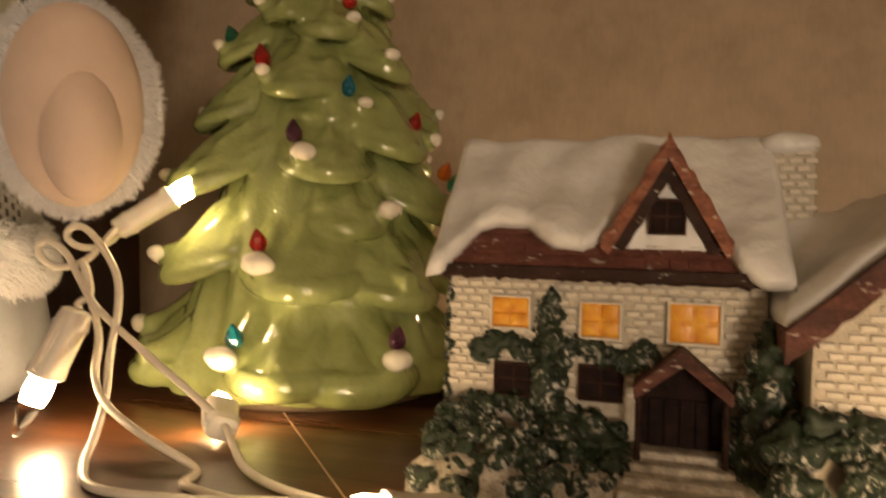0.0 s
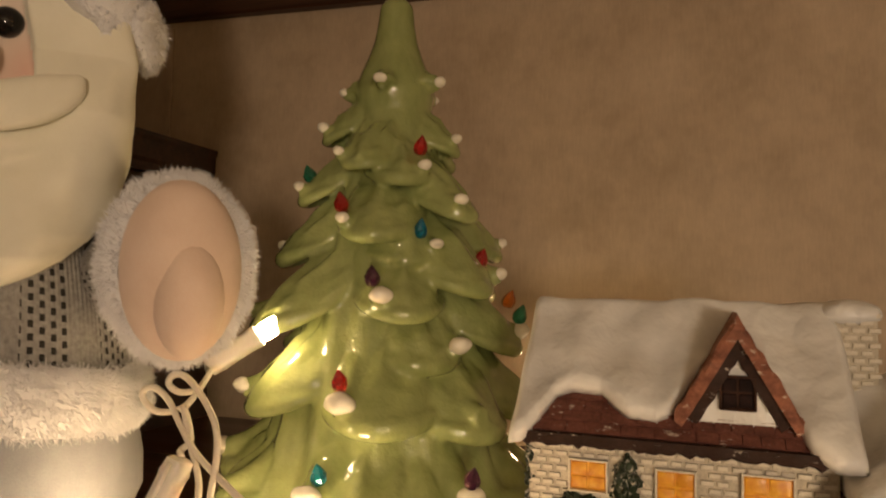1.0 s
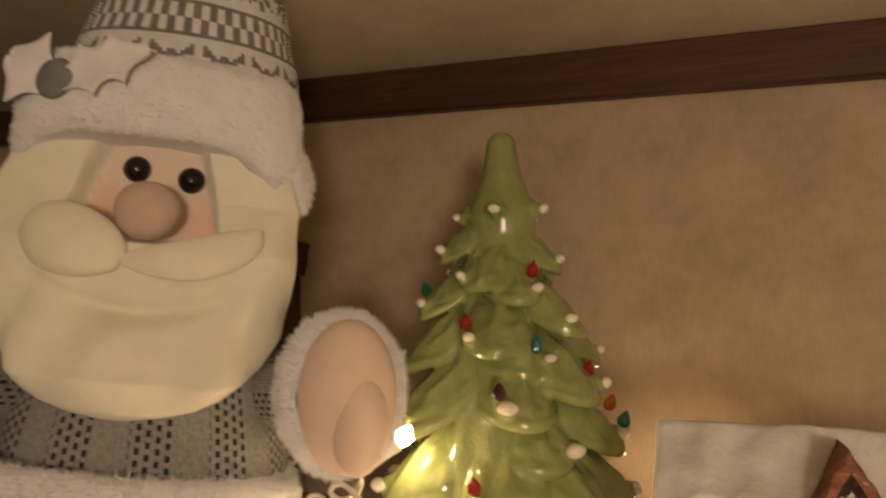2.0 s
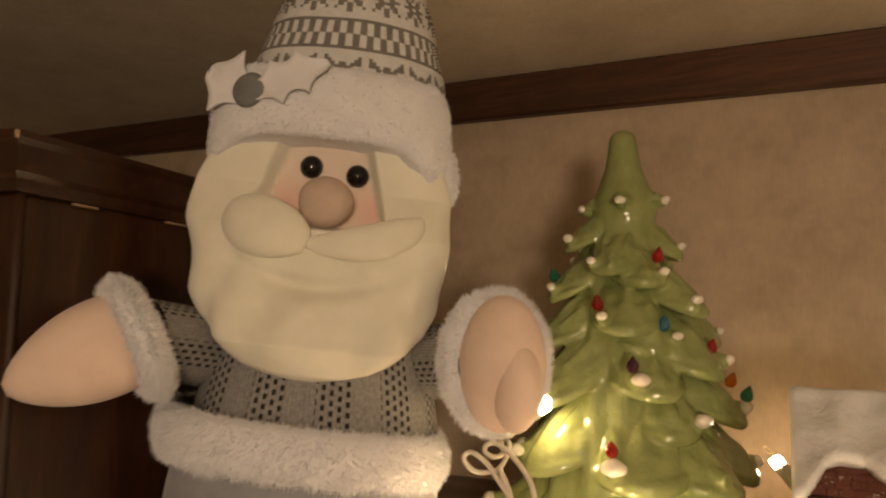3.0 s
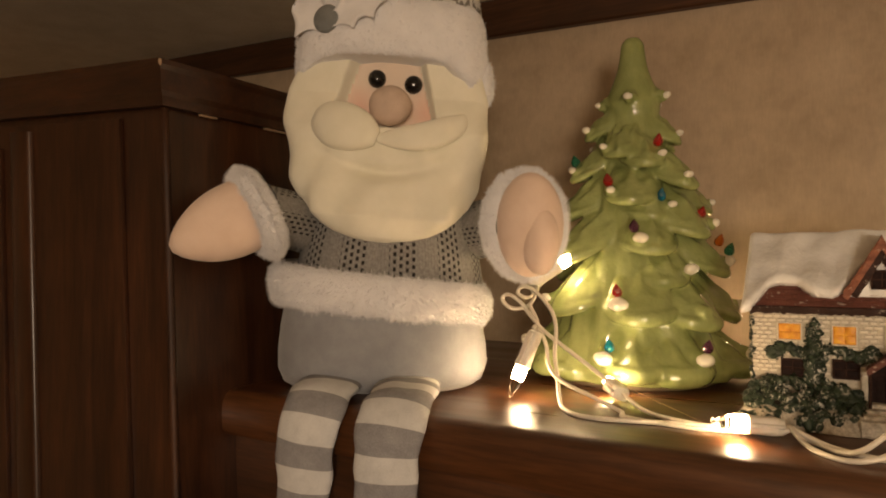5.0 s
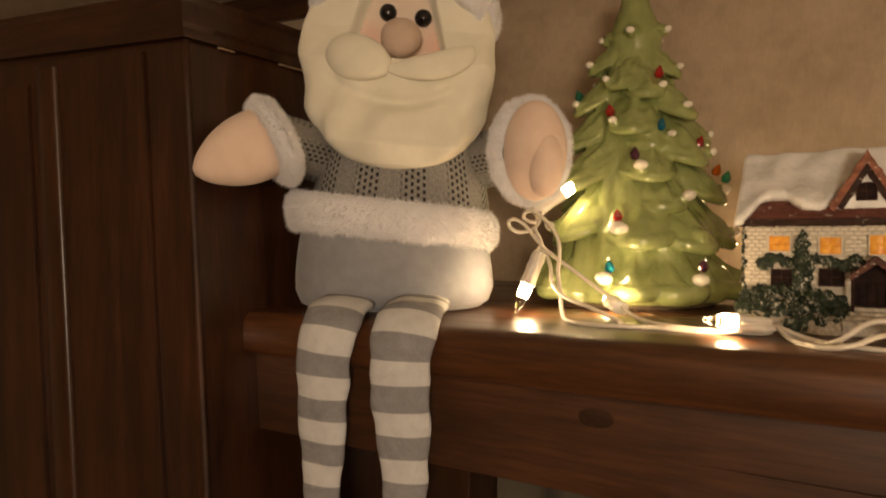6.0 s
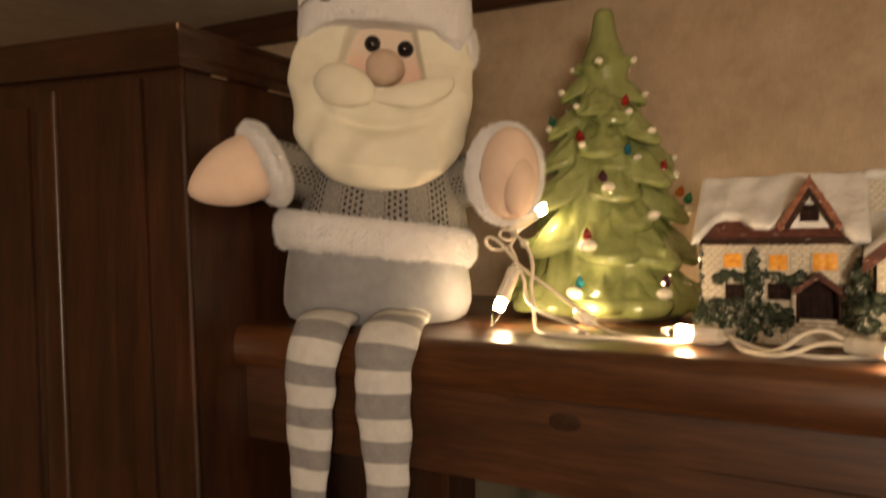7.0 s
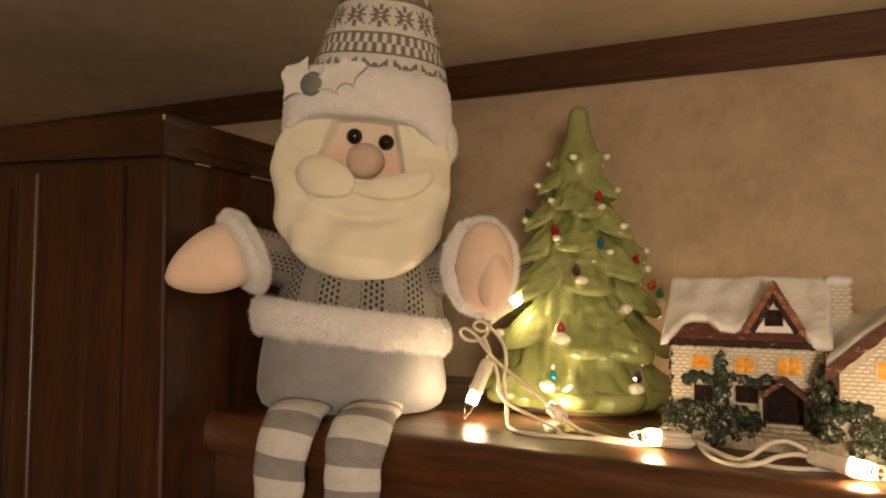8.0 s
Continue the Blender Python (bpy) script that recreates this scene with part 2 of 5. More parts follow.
def foliage():
    """Dark green paint with a dry brush of white over it."""
    n = Nodes("dark_green_foliage_paint")
    leaf = n.ramp(n.noise(260, 3), (0.3, (0.007, 0.014, 0.007)), (0.7, (0.026, 0.044, 0.020)))
    flecks = n.noise(330, 4, 0.7, n.coords((1, 1, 0.7)), 1.2)
    brush = n.ramp(flecks, (0.545, 0.0), (0.60, 1.0))
    patch = n.ramp(n.noise(90, 2), (0.40, 0.0), (0.54, 1.0))
    col = n.mix(n.math("MULTIPLY", n.math("MULTIPLY", brush, patch), 0.85), leaf, (0.58, 0.56, 0.50))
    return n.finish(col, 0.55, n.noise(420, 4), 0.7, 0.0008)


LEAF = foliage()


# ---- mesh helpers ----
class Mesh:
    """Collects points and faces, each face with a material slot and, if wanted, a stitch coordinate for its corners."""

    def __init__(self):
        self.v, self.f, self.m, self.uv = [], [], [], {}

    def grid(self, pts, slot=0, closed=True, caps=(False, False), uv=None, slots=None):
        """pts: rows x columns x 3. closed: columns join round. slots: a slot per face, rows-1 x columns."""
        rows, cols = len(pts), len(pts[0])
        base = len(self.v)
        self.v.extend(tuple(map(float, p)) for row in pts for p in row)
        for i in range(rows - 1):
            for j in range(cols if closed else cols - 1):
                k = (j + 1) % cols
                self.f.append((base + i * cols + j, base + i * cols + k, base + (i + 1) * cols + k, base + (i + 1) * cols + j))
                self.m.append(slot if slots is None else int(slots[i][j]))
                if uv:
                    self.uv[len(self.f) - 1] = [(uv[0] * (j + a) / cols, uv[1] * (i + b) / (rows - 1)) for a, b in ((0, 0), (1, 0), (1, 1), (0, 1))]
        for cap, i in zip(caps, (0, rows - 1)):
            if cap:
                ring = [base + i * cols + j for j in range(cols)]
                self.f.append(tuple(ring if i else ring[::-1]))
                self.m.append(slot if slots is None else int(slots[min(i, rows - 2)][0]))
        return self

    def tri(self, a, b, c, slot=0):
        base = len(self.v)
        self.v.extend((tuple(map(float, a)), tuple(map(float, b)), tuple(map(float, c))))
        self.f.append((base, base + 1, base + 2))
        self.m.append(slot)

    def poly(self, pts, slot=0):
        base = len(self.v)
        self.v.extend(tuple(map(float, p)) for p in pts)
        self.f.append(tuple(range(base, base + len(pts))))
        self.m.append(slot)

    def box(self, x0, y0, z0, x1, y1, z1, b=0.0, slot=0):
        """A box with chamfered edges of width b."""
        c, h = np.array([(x0 + x1) / 2, (y0 + y1) / 2, (z0 + z1) / 2]), np.array([x1 - x0, y1 - y0, z1 - z0]) / 2
        b = min(b, *(0.45 * h))
        bm = bmesh.new()
        bmesh.ops.create_cube(bm, size=2.0)
        for vert in bm.verts:
            vert.co = Vector(c + np.array(vert.co) * h)
        if b > 0:
            bmesh.ops.bevel(bm, geom=bm.edges[:], offset=b, segments=2, profile=0.6, affect="EDGES")
        base = len(self.v)
        bm.verts.index_update()
        self.v.extend(tuple(vert.co) for vert in bm.verts)
        for face in bm.faces:
            self.f.append(tuple(base + vert.index for vert in face.verts))
            self.m.append(slot)
        bm.free()
        return self

    def prism(self, profile, origin, u, v, w, slot=0):
        """A flat outline in the directions u and v from origin, drawn out by the vector w."""
        o, u, v, w = (np.array(a, float) for a in (origin, u, v, w))
        front = [o + a * u + b * v for a, b in profile]
        back = [p + w for p in front]
        n = len(front)
        base = len(self.v)
        self.v.extend(tuple(p) for p in front + back)
        self.f.append(tuple(range(base, base + n)))
        self.f.append(tuple(range(base + 2 * n - 1, base + n - 1, -1)))
        self.m += [slot, slot]
        for i in range(n):
            j = (i + 1) % n
            self.f.append((base + i, base + n + i, base + n + j, base + j))
            self.m.append(slot)
        return self

    def build(self, name, materials, parent=None, label="", smooth=True, sharp=None):
        me = bpy.data.meshes.new(name)
        me.from_pydata(self.v, [], self.f)
        for m in materials if isinstance(materials, (list, tuple)) else [materials]:
            me.materials.append(m)
        me.polygons.foreach_set("material_index", self.m)
        if self.uv:
            layer = me.uv_layers.new(name="stitches")
            for i, corners in self.uv.items():
                for loop, c in zip(me.polygons[i].loop_indices, corners):
                    layer.data[loop].uv = c
        bm = bmesh.new()
        bm.from_mesh(me)
        bmesh.ops.recalc_face_normals(bm, faces=bm.faces[:])
        if sharp is not None:
            for e in bm.edges:
                if len(e.link_faces) == 2 and e.calc_face_angle(0) > radians(sharp):
                    e.smooth = False
        bm.to_mesh(me)
        bm.free()
        if smooth:
            me.polygons.foreach_set("use_smooth", [True] * len(me.polygons))
        ob = new(name, me)
        if parent:
            ob.parent = parent
        if label:
            ob["label"] = label
        return ob


def thing(name, label, category, group="", kind="", place=(0, 0, 0)):
    ob = new(name)
    ob.location = place
    ob.empty_display_size = 0.02
    return tagged(ob, label, category, group, kind)


def unit(v):
    v = np.array(v, float)
    return v / np.linalg.norm(v)


def spline(points, steps=8):
    """A smooth line through the points."""
    p = np.array(points, float)
    p = np.vstack([2 * p[0] - p[1], p, 2 * p[-1] - p[-2]])
    out = []
    for i in range(1, len(p) - 2):
        for t in np.linspace(0, 1, steps, endpoint=False):
            a, b, c, d = p[i - 1:i + 3]
            out.append(0.5 * (2 * b + (c - a) * t + (2 * a - 5 * b + 4 * c - d) * t ** 2 + (3 * b - a - 3 * c + d) * t ** 3))
    out.append(p[-2])
    return np.array(out)


def tube(line, radius, sides=10, flat=1.0, up=(0, 0, 1)):
    """Rings round a line; radius may be a number or one for each point; flat squeezes it along up."""
    line = np.array(line, float)
    rad = np.broadcast_to(radius, (len(line),))
    tang = np.gradient(line, axis=0)
    rings, side = [], None
    for p, t, r in zip(line, tang, rad):
        t = unit(t)
        ref = np.array(up, float) if side is None else np.cross(side, t)
        if np.linalg.norm(np.cross(t, ref)) < 1e-3:
            ref = np.array((1.0, 0.2, 0.1))
        side = unit(np.cross(t, ref))
        top = np.cross(side, t)
        rings.append([p + r * (math.cos(a) * side + flat * math.sin(a) * top) for a in np.linspace(0, 2 * math.pi, sides, endpoint=False)])
    return rings


def egg(centre, radii, axes=None, rows=14, cols=20, lump=0.0, freq=60.0, shape=None):
    """An ellipsoid, if wanted turned to axes (three directions) and made lumpy."""
    ax = np.eye(3) if axes is None else np.array(axes, float)
    out = []
    for i in range(rows):
        th = math.pi * (i + 0.02) / (rows - 1 + 0.04)
        ring = []
        for j in range(cols):
            ph = 2 * math.pi * j / cols
            d = np.array([math.sin(th) * math.cos(ph), math.sin(th) * math.sin(ph), -math.cos(th)])
            k = 1.0 if shape is None else shape(d)
            p = np.array(centre) + (d * np.array(radii) * k) @ ax
            if lump:
                q = np.array(centre) + (d * np.array(radii)) @ ax
                p = p + (d @ ax) * lump * noise.noise(Vector(q * freq))
            ring.append(p)
        out.append(ring)
    return out


def frame_of(d, up=(0, 0, 1)):
    """Three directions, the last along d."""
    d = unit(d)
    a = unit(np.cross(up, d))
    return np.array([a, np.cross(d, a), d])


def fur(mesh, pts, nrms, count, length, slot, droop=0.25, width=0.0011, seed=1, cols=96):
    """Tufts on a patch of surface points with outward directions."""
    rng = random.Random(seed)
    n = len(pts)
    for _ in range(count):
        i = rng.randrange(n)
        k = i + 1 if (i + 1) % cols else i + 1 - cols
        p, d = np.array(pts[i]), np.array(nrms[i])
        p = p + (np.array(pts[k]) - p) * rng.random()
        if i + cols < n:
            p = p + (np.array(pts[i + cols]) - np.array(pts[i])) * rng.random()
        p = p + np.array([rng.uniform(-1, 1) for _ in range(3)]) * 0.0006
        d = unit(d + np.array([rng.gauss(0, 0.42) for _ in range(3)]) - np.array((0, 0, droop)))
        a = unit(np.cross(d, (rng.uniform(-1, 1), rng.uniform(-1, 1), rng.uniform(-1, 1) + 0.01)))
        b = np.cross(d, a)
        L, w = length * rng.uniform(0.55, 1.2), width * rng.uniform(0.7, 1.3)
        root = p - d * 0.0015
        tip = p + d * L + np.array((0, 0, -droop * L * 0.4))
        r0, r1, r2 = root + a * w, root - 0.5 * a * w + 0.87 * b * w, root - 0.5 * a * w - 0.87 * b * w
        mesh.tri(r0, r1, tip, slot)
        mesh.tri(r1, r2, tip, slot)
        mesh.tri(r2, r0, tip, slot)


# ---- the setting ----
WALL_Y, CAB_X, SHELF_END = 0.515, -0.389, 0.62
ROOM = (-1.5, 1.3, -2.0, WALL_Y, -1.55)


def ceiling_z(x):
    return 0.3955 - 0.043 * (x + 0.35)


def slab(name, x0, y0, z0, x1, y1, z1, material, label, category, bevel=0.0):
    ob = Mesh().box(x0, y0, z0, x1, y1, z1, bevel).build(name, material, None, "", smooth=False)
    return tagged(ob, label, category, kind="structure")


X0, X1, Y0, Y1, Z0 = ROOM
slab("wall_north", X0 - 0.05, Y1, Z0, X1 + 0.05, Y1 + 0.05, 0.50, WALL, "beige mottled wallpaper wall behind the shelf", "wall")
slab("wall_south", X0 - 0.05, Y0 - 0.05, Z0, X1 + 0.05, Y0, 0.50, WALL, "plain beige wallpaper wall of the room", "wall")
slab("wall_east", X1, Y0, Z0, X1 + 0.05, Y1, 0.50, WALL, "plain beige side wall of the room", "wall")
slab("wall_west", X0 - 0.05, Y0, Z0, X0, Y1, 0.50, WALL, "plain beige side wall of the room", "wall")
slab("floor", X0 - 0.05, Y0 - 0.05, Z0 - 0.05, X1 + 0.05, Y1 + 0.05, Z0, FLOOR, "brown carpet floor far below the shelf", "floor")

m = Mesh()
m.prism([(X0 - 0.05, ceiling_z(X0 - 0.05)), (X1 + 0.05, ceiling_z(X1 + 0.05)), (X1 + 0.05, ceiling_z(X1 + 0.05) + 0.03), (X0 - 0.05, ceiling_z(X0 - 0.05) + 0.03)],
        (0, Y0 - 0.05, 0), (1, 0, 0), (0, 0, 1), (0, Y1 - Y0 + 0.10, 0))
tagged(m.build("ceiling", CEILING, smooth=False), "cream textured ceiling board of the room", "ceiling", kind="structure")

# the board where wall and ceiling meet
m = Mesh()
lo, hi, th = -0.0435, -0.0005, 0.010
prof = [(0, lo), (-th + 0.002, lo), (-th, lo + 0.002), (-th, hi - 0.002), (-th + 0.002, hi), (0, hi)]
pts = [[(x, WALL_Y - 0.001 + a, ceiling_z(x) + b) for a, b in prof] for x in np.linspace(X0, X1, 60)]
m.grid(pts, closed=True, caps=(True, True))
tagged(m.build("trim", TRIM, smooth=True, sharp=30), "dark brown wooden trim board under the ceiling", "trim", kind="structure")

# the raised join strip of the wallpaper
slab("trim_strip", -0.4400, WALL_Y - 0.0025, 0.02, -0.4340, WALL_Y - 0.0005, 0.35, WALL, "thin beige joint strip on the wallpaper", "trim", 0.0008)


# ---- the shelf ----
UPWARD = np.array((0.0, 0.0, 1.0))
SCRATCH = mottled("bare_wood_scratch", (0.34, 0.23, 0.14), (0.45, 0.32, 0.21), 200, 0.6)
# pale tone for the glints drawn on the cabinet crown
GLINT_PALE = mottled("pale_glint_wood", (0.30, 0.19, 0.11), (0.42, 0.29, 0.18), 300, 0.6)

shelf = thing("shelf", "dark varnished wooden shelf with a rounded front edge", "shelf", kind="structure")
m = Mesh()
prof = [(WALL_Y - 0.001, 0.0), (0.158, 0.0), (0.1535, -0.0006), (0.1490, -0.0035), (0.1465, -0.0085), (0.1455, -0.014), (0.1455, -0.0275), (0.148, -0.0315), (0.153, -0.0330), (WALL_Y - 0.001, -0.0330)]
m.grid([[(x, y, z) for y, z in prof] for x in np.linspace(CAB_X + 0.0005, SHELF_END, 60)], closed=True, caps=(True, True))
m.build("top_board", WOOD_TOP, shelf, "glossy dark top board", sharp=40)
m = Mesh().box(CAB_X + 0.0005, 0.1575, -0.0935, SHELF_END, 0.176, -0.0335, 0.0015)
m.build("front_board", WOOD_BOARD, shelf, "wood board with a dark knot", sharp=30)
m = Mesh().prism([(-0.06, 0.1574), (0.05, 0.1540), (SHELF_END, 0.1535), (SHELF_END, 0.1574)], (0, 0, -0.0900), (1, 0, 0), (0, 1, 0), (0, 0, 0.0260))
m.build("lower_rail", WOOD_BOARD, shelf, sharp=30)
# the knot: a shallow swirl set into the board
m = Mesh()
rings = []
for i in range(7):
    r = (6 - i) / 6
    rings.append([(-0.1009 + 0.0105 * r * math.cos(a), 0.1572 - 0.0003 * (1 - r), -0.0469 + 0.0060 * r * math.sin(a) * (1 + 0.10 * math.sin(2 * a + 1))) for a in np.linspace(0, 2 * math.pi, 24, endpoint=False)])
m.grid(rings, closed=True, caps=(False, True))
m.build("knot", wood("knot_wood", (0.014, 0.0054, 0.0022), (0.060, 0.023, 0.0085), (2.5, 1, 2.5)), shelf, "dark oval wood knot")
m = Mesh()
a, b = np.array((-0.1230, 0.2972, 0.0)), np.array((-0.0540, 0.2136, 0.0))
w = unit(np.cross(b - a, UPWARD)) * 0.00035
m.prism([(0, 0), (1, 0), (1, 1), (0, 1)], a - w, b - a, 2 * w, (0, 0, 0.00012))
m.build("scratch", SCRATCH, shelf, "thin pale scratch", smooth=False)
m = Mesh().box(-0.232, 0.180, -0.90, -0.198, 0.200, -0.0938, 0.002)
m.build("post", WOOD_Z, shelf, "dark upright post", sharp=30)
m = Mesh().box(CAB_X + 0.0005, 0.300, -0.90, -0.233, 0.312, -0.0340, 0.001)
m.build("back_panel", WOOD_Z, shelf, "dark panel in the recess", sharp=30)

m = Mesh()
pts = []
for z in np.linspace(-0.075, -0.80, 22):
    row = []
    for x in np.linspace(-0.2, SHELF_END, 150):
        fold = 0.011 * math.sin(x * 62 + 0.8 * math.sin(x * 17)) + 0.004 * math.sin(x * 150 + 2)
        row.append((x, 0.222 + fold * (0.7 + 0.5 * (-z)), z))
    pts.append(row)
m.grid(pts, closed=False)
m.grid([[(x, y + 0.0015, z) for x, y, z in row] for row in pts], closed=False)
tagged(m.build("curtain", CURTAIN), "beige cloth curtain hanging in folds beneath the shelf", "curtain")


# ---- the cabinet ----
def lean(x, y, z):
    """The old cabinet is a little out of square."""
    return (x - 0.045 * (z - 0.20), y + 0.20 * min(0, x - CAB_X) * 0.45, z - 0.045 * (x - CAB_X))


def leaned(mesh):
    mesh.v = [lean(*p) for p in mesh.v]
    return mesh


cabinet = thing("cabinet", "tall dark cherry wood cabinet with a crown moulding", "cabinet")
CY = 0.105
m = Mesh().box(-1.05, CY, -1.54, CAB_X, WALL_Y - 0.001, 0.2015, 0.0018)
leaned(m).build("body", WOOD_Z, cabinet, sharp=30)
# crown moulding: one run along the front and one along the side
prof = [(0.0, 0.2020), (0.0045, 0.2020), (0.0055, 0.2050), (0.0055, 0.2085), (0.0075, 0.2120), (0.0082, 0.2260), (0.0100, 0.2295), (0.0100, 0.2330), (0.0, 0.2330)]
m = Mesh()
path = [(-1.05, CY, 0, -1), (CAB_X, CY, 1, -1), (CAB_X, WALL_Y - 0.001, 1, 0)]
m.grid([[(x + a * p, y + b * p, z) for p, z in prof] for x, y, a, b in path], closed=True, caps=(True, True))
leaned(m).build("crown_moulding", WOOD_X, cabinet, "dark crown moulding", smooth=True, sharp=25)
m = Mesh().box(-1.05, CY + 0.002, 0.2018, CAB_X - 0.002, WALL_Y - 0.002, 0.2290, 0.001)
leaned(m).build("top", WOOD_X, cabinet, sharp=30)
# corner strip with a worn edge
m = Mesh()
m.grid(tube([(CAB_X - 0.001, CY + 0.001, z) for z in np.linspace(-1.2, 0.2012, 30)], 0.0026, 10), caps=(True, True))
leaned(m).build("corner_bead", WOOD_BEAD, cabinet, "rounded worn corner bead")
# the door with a raised panel
m = Mesh()
m.box(-0.90, CY - 0.004, -1.2, -0.4300, CY - 0.0004, 0.1955, 0.0012)
doorob = leaned(m).build("door", WOOD_Z, cabinet, sharp=30)
m = Mesh()
prof = [(0.0125 * math.cos(a), -0.0052 * math.sin(a) ** 0.6) for a in np.linspace(math.pi, 0, 15)]
rows = []
for z in np.linspace(-1.1, 0.1900, 12):
    rows.append([(-0.5400 + a, CY - 0.0041 + b, z) for a, b in prof])
m.grid(rows, closed=True, caps=(True, True))
leaned(m).build("moulding", WOOD_Z, doorob, "upright raised moulding", sharp=35)
m = Mesh().box(-0.86, CY - 0.0075, -1.1, -0.5645, CY - 0.0041, 0.1780, 0.003)
leaned(m).build("panel", WOOD_Z, doorob, sharp=30)
# glints put in as pale pieces: a bead on the crown corner, strips under the crown
m = Mesh()
m.grid(egg((CAB_X + 0.0092, CY - 0.0092, 0.2305), (0.0012, 0.0012, 0.0028), None, 8, 10, 0.0006, 400), caps=(True, True))
leaned(m).build("chip", GLINT_PALE, cabinet, "pale chipped corner")
for y0, y1 in ((0.1330, 0.1480), (0.1960, 0.2350)):
    m = Mesh().box(CAB_X + 0.0004, y0, 0.2002, CAB_X + 0.0032, y1, 0.2016, 0.0004)
    leaned(m).build("filler", GLINT_PALE, cabinet, "pale filler strip")


# ---- the ceramic tree ----
from mathutils.bvhtree import BVHTree

TX, TY = -0.1350, 0.3510
TREE_TOP = 0.272
# each branch: turn of its tip from the front, reach, height of the tip, half width of its pad, thickness, and how far the pad swings aside of the tip
BRANCHES = [
    (8, 0.0285, 0.2190, 0.0095, 0.0055, 0), (82, 0.0285, 0.2215, 0.0095, 0.0055, 0), (-66, 0.0285, 0.2180, 0.0095, 0.0055, 0), (150, 0.0285, 0.2200, 0.0095, 0.0055, 0), (-140, 0.0285, 0.2190, 0.0095, 0.0055, 0),
    (-16, 0.0435, 0.1800, 0.0180, 0.0085, 14), (46, 0.0430, 0.1730, 0.0190, 0.0085, -14), (89, 0.0370, 0.1915, 0.0140, 0.0075, 8), (-59, 0.0390, 0.1975, 0.0140, 0.0075, -8), (150, 0.0400, 0.1880, 0.0170, 0.0080, 0), (-155, 0.0410, 0.1900, 0.0170, 0.0080, 0), (-108, 0.0410, 0.1860, 0.0160, 0.0080, 0),
    (-3, 0.0530, 0.1455, 0.0225, 0.0100, 16), (52, 0.0480, 0.1345, 0.0230, 0.0105, -14), (62, 0.0560, 0.1560, 0.0165, 0.0090, 8), (-58, 0.0510, 0.1650, 0.0170, 0.0085, -8), (116, 0.0615, 0.1385, 0.0200, 0.0100, 0), (168, 0.0540, 0.1500, 0.0220, 0.0100, 0), (-120, 0.0530, 0.1540, 0.0210, 0.0100, 0),
    (20, 0.0600, 0.1095, 0.0240, 0.0115, 12), (-75, 0.0610, 0.1350, 0.0200, 0.0105, 10), (86, 0.0640, 0.1210, 0.0250, 0.0115, -14), (140, 0.0640, 0.1180, 0.0270, 0.0115, 0), (-170, 0.0640, 0.1200, 0.0270, 0.0115, 0), (-125, 0.0640, 0.1150, 0.0260, 0.0115, 0),
    (-57, 0.0740, 0.1010, 0.0230, 0.0110, 16), (60, 0.0590, 0.0865, 0.0260, 0.0120, -16), (100, 0.0720, 0.0920, 0.0270, 0.0120, 0), (150, 0.0730, 0.0900, 0.0290, 0.0120, 0), (-155, 0.0730, 0.0900, 0.0290, 0.0120, 0), (-105, 0.0730, 0.0880, 0.0280, 0.0120, 0),
    (6, 0.0695, 0.0620, 0.0320, 0.0140, 15), (-48, 0.0770, 0.0640, 0.0270, 0.0125, 10), (62, 0.0730, 0.0560, 0.0300, 0.0130, 6), (112, 0.0800, 0.0580, 0.0320, 0.0130, 0), (165, 0.0800, 0.0590, 0.0330, 0.0130, 0), (-150, 0.0800, 0.0600, 0.0330, 0.0130, 0), (-100, 0.0790, 0.0590, 0.0310, 0.0130, 0),
    (0, 0.0840, 0.0250, 0.0330, 0.0140, 16), (52, 0.0820, 0.0235, 0.0370, 0.0145, -10), (-40, 0.0860, 0.0200, 0.0330, 0.0140, -6), (-72, 0.0900, 0.0280, 0.0350, 0.0140, -6), (98, 0.0880, 0.0230, 0.0390, 0.0140, 0), (150, 0.0880, 0.0220, 0.0390, 0.0140, 0), (-156, 0.0880, 0.0220, 0.0390, 0.0140, 0), (-100, 0.0880, 0.0230, 0.0390, 0.0140, 0),
]


def tree_core(z):
    return np.interp(z, [0.0, 0.005, 0.012, 0.03, 0.06, 0.09, 0.12, 0.15, 0.18, 0.205, 0.218, 0.228, 0.238, 0.246, 0.256, 0.266, 0.2705, 0.272],
                     [0.066, 0.072, 0.073, 0.063, 0.0535, 0.0455, 0.0385, 0.0315, 0.0250, 0.0200, 0.0215, 0.0190, 0.0148, 0.0120, 0.0102, 0.0090, 0.0060, 0.0015])


tree = thing("ceramic_tree", "green glazed ceramic christmas tree with white tips and plastic lights", "ceramic tree")
cols, rows = 200, 170
zs = np.concatenate([np.linspace(0.0045, 0.262, rows), np.linspace(0.2635, TREE_TOP, 8)])
T, Z = np.meshgrid(np.linspace(-180, 180, cols, endpoint=False), zs)
A = np.radians(T)
Rr = tree_core(Z) * (1 + 0.030 * np.cos(14 * A + 40 * Z) * np.clip((0.2 - Z) / 0.05, 0, 1))
m = Mesh()
m.grid(np.stack([TX + Rr * np.sin(A), TY - Rr * np.cos(A), Z], -1).tolist(), caps=(True, True))


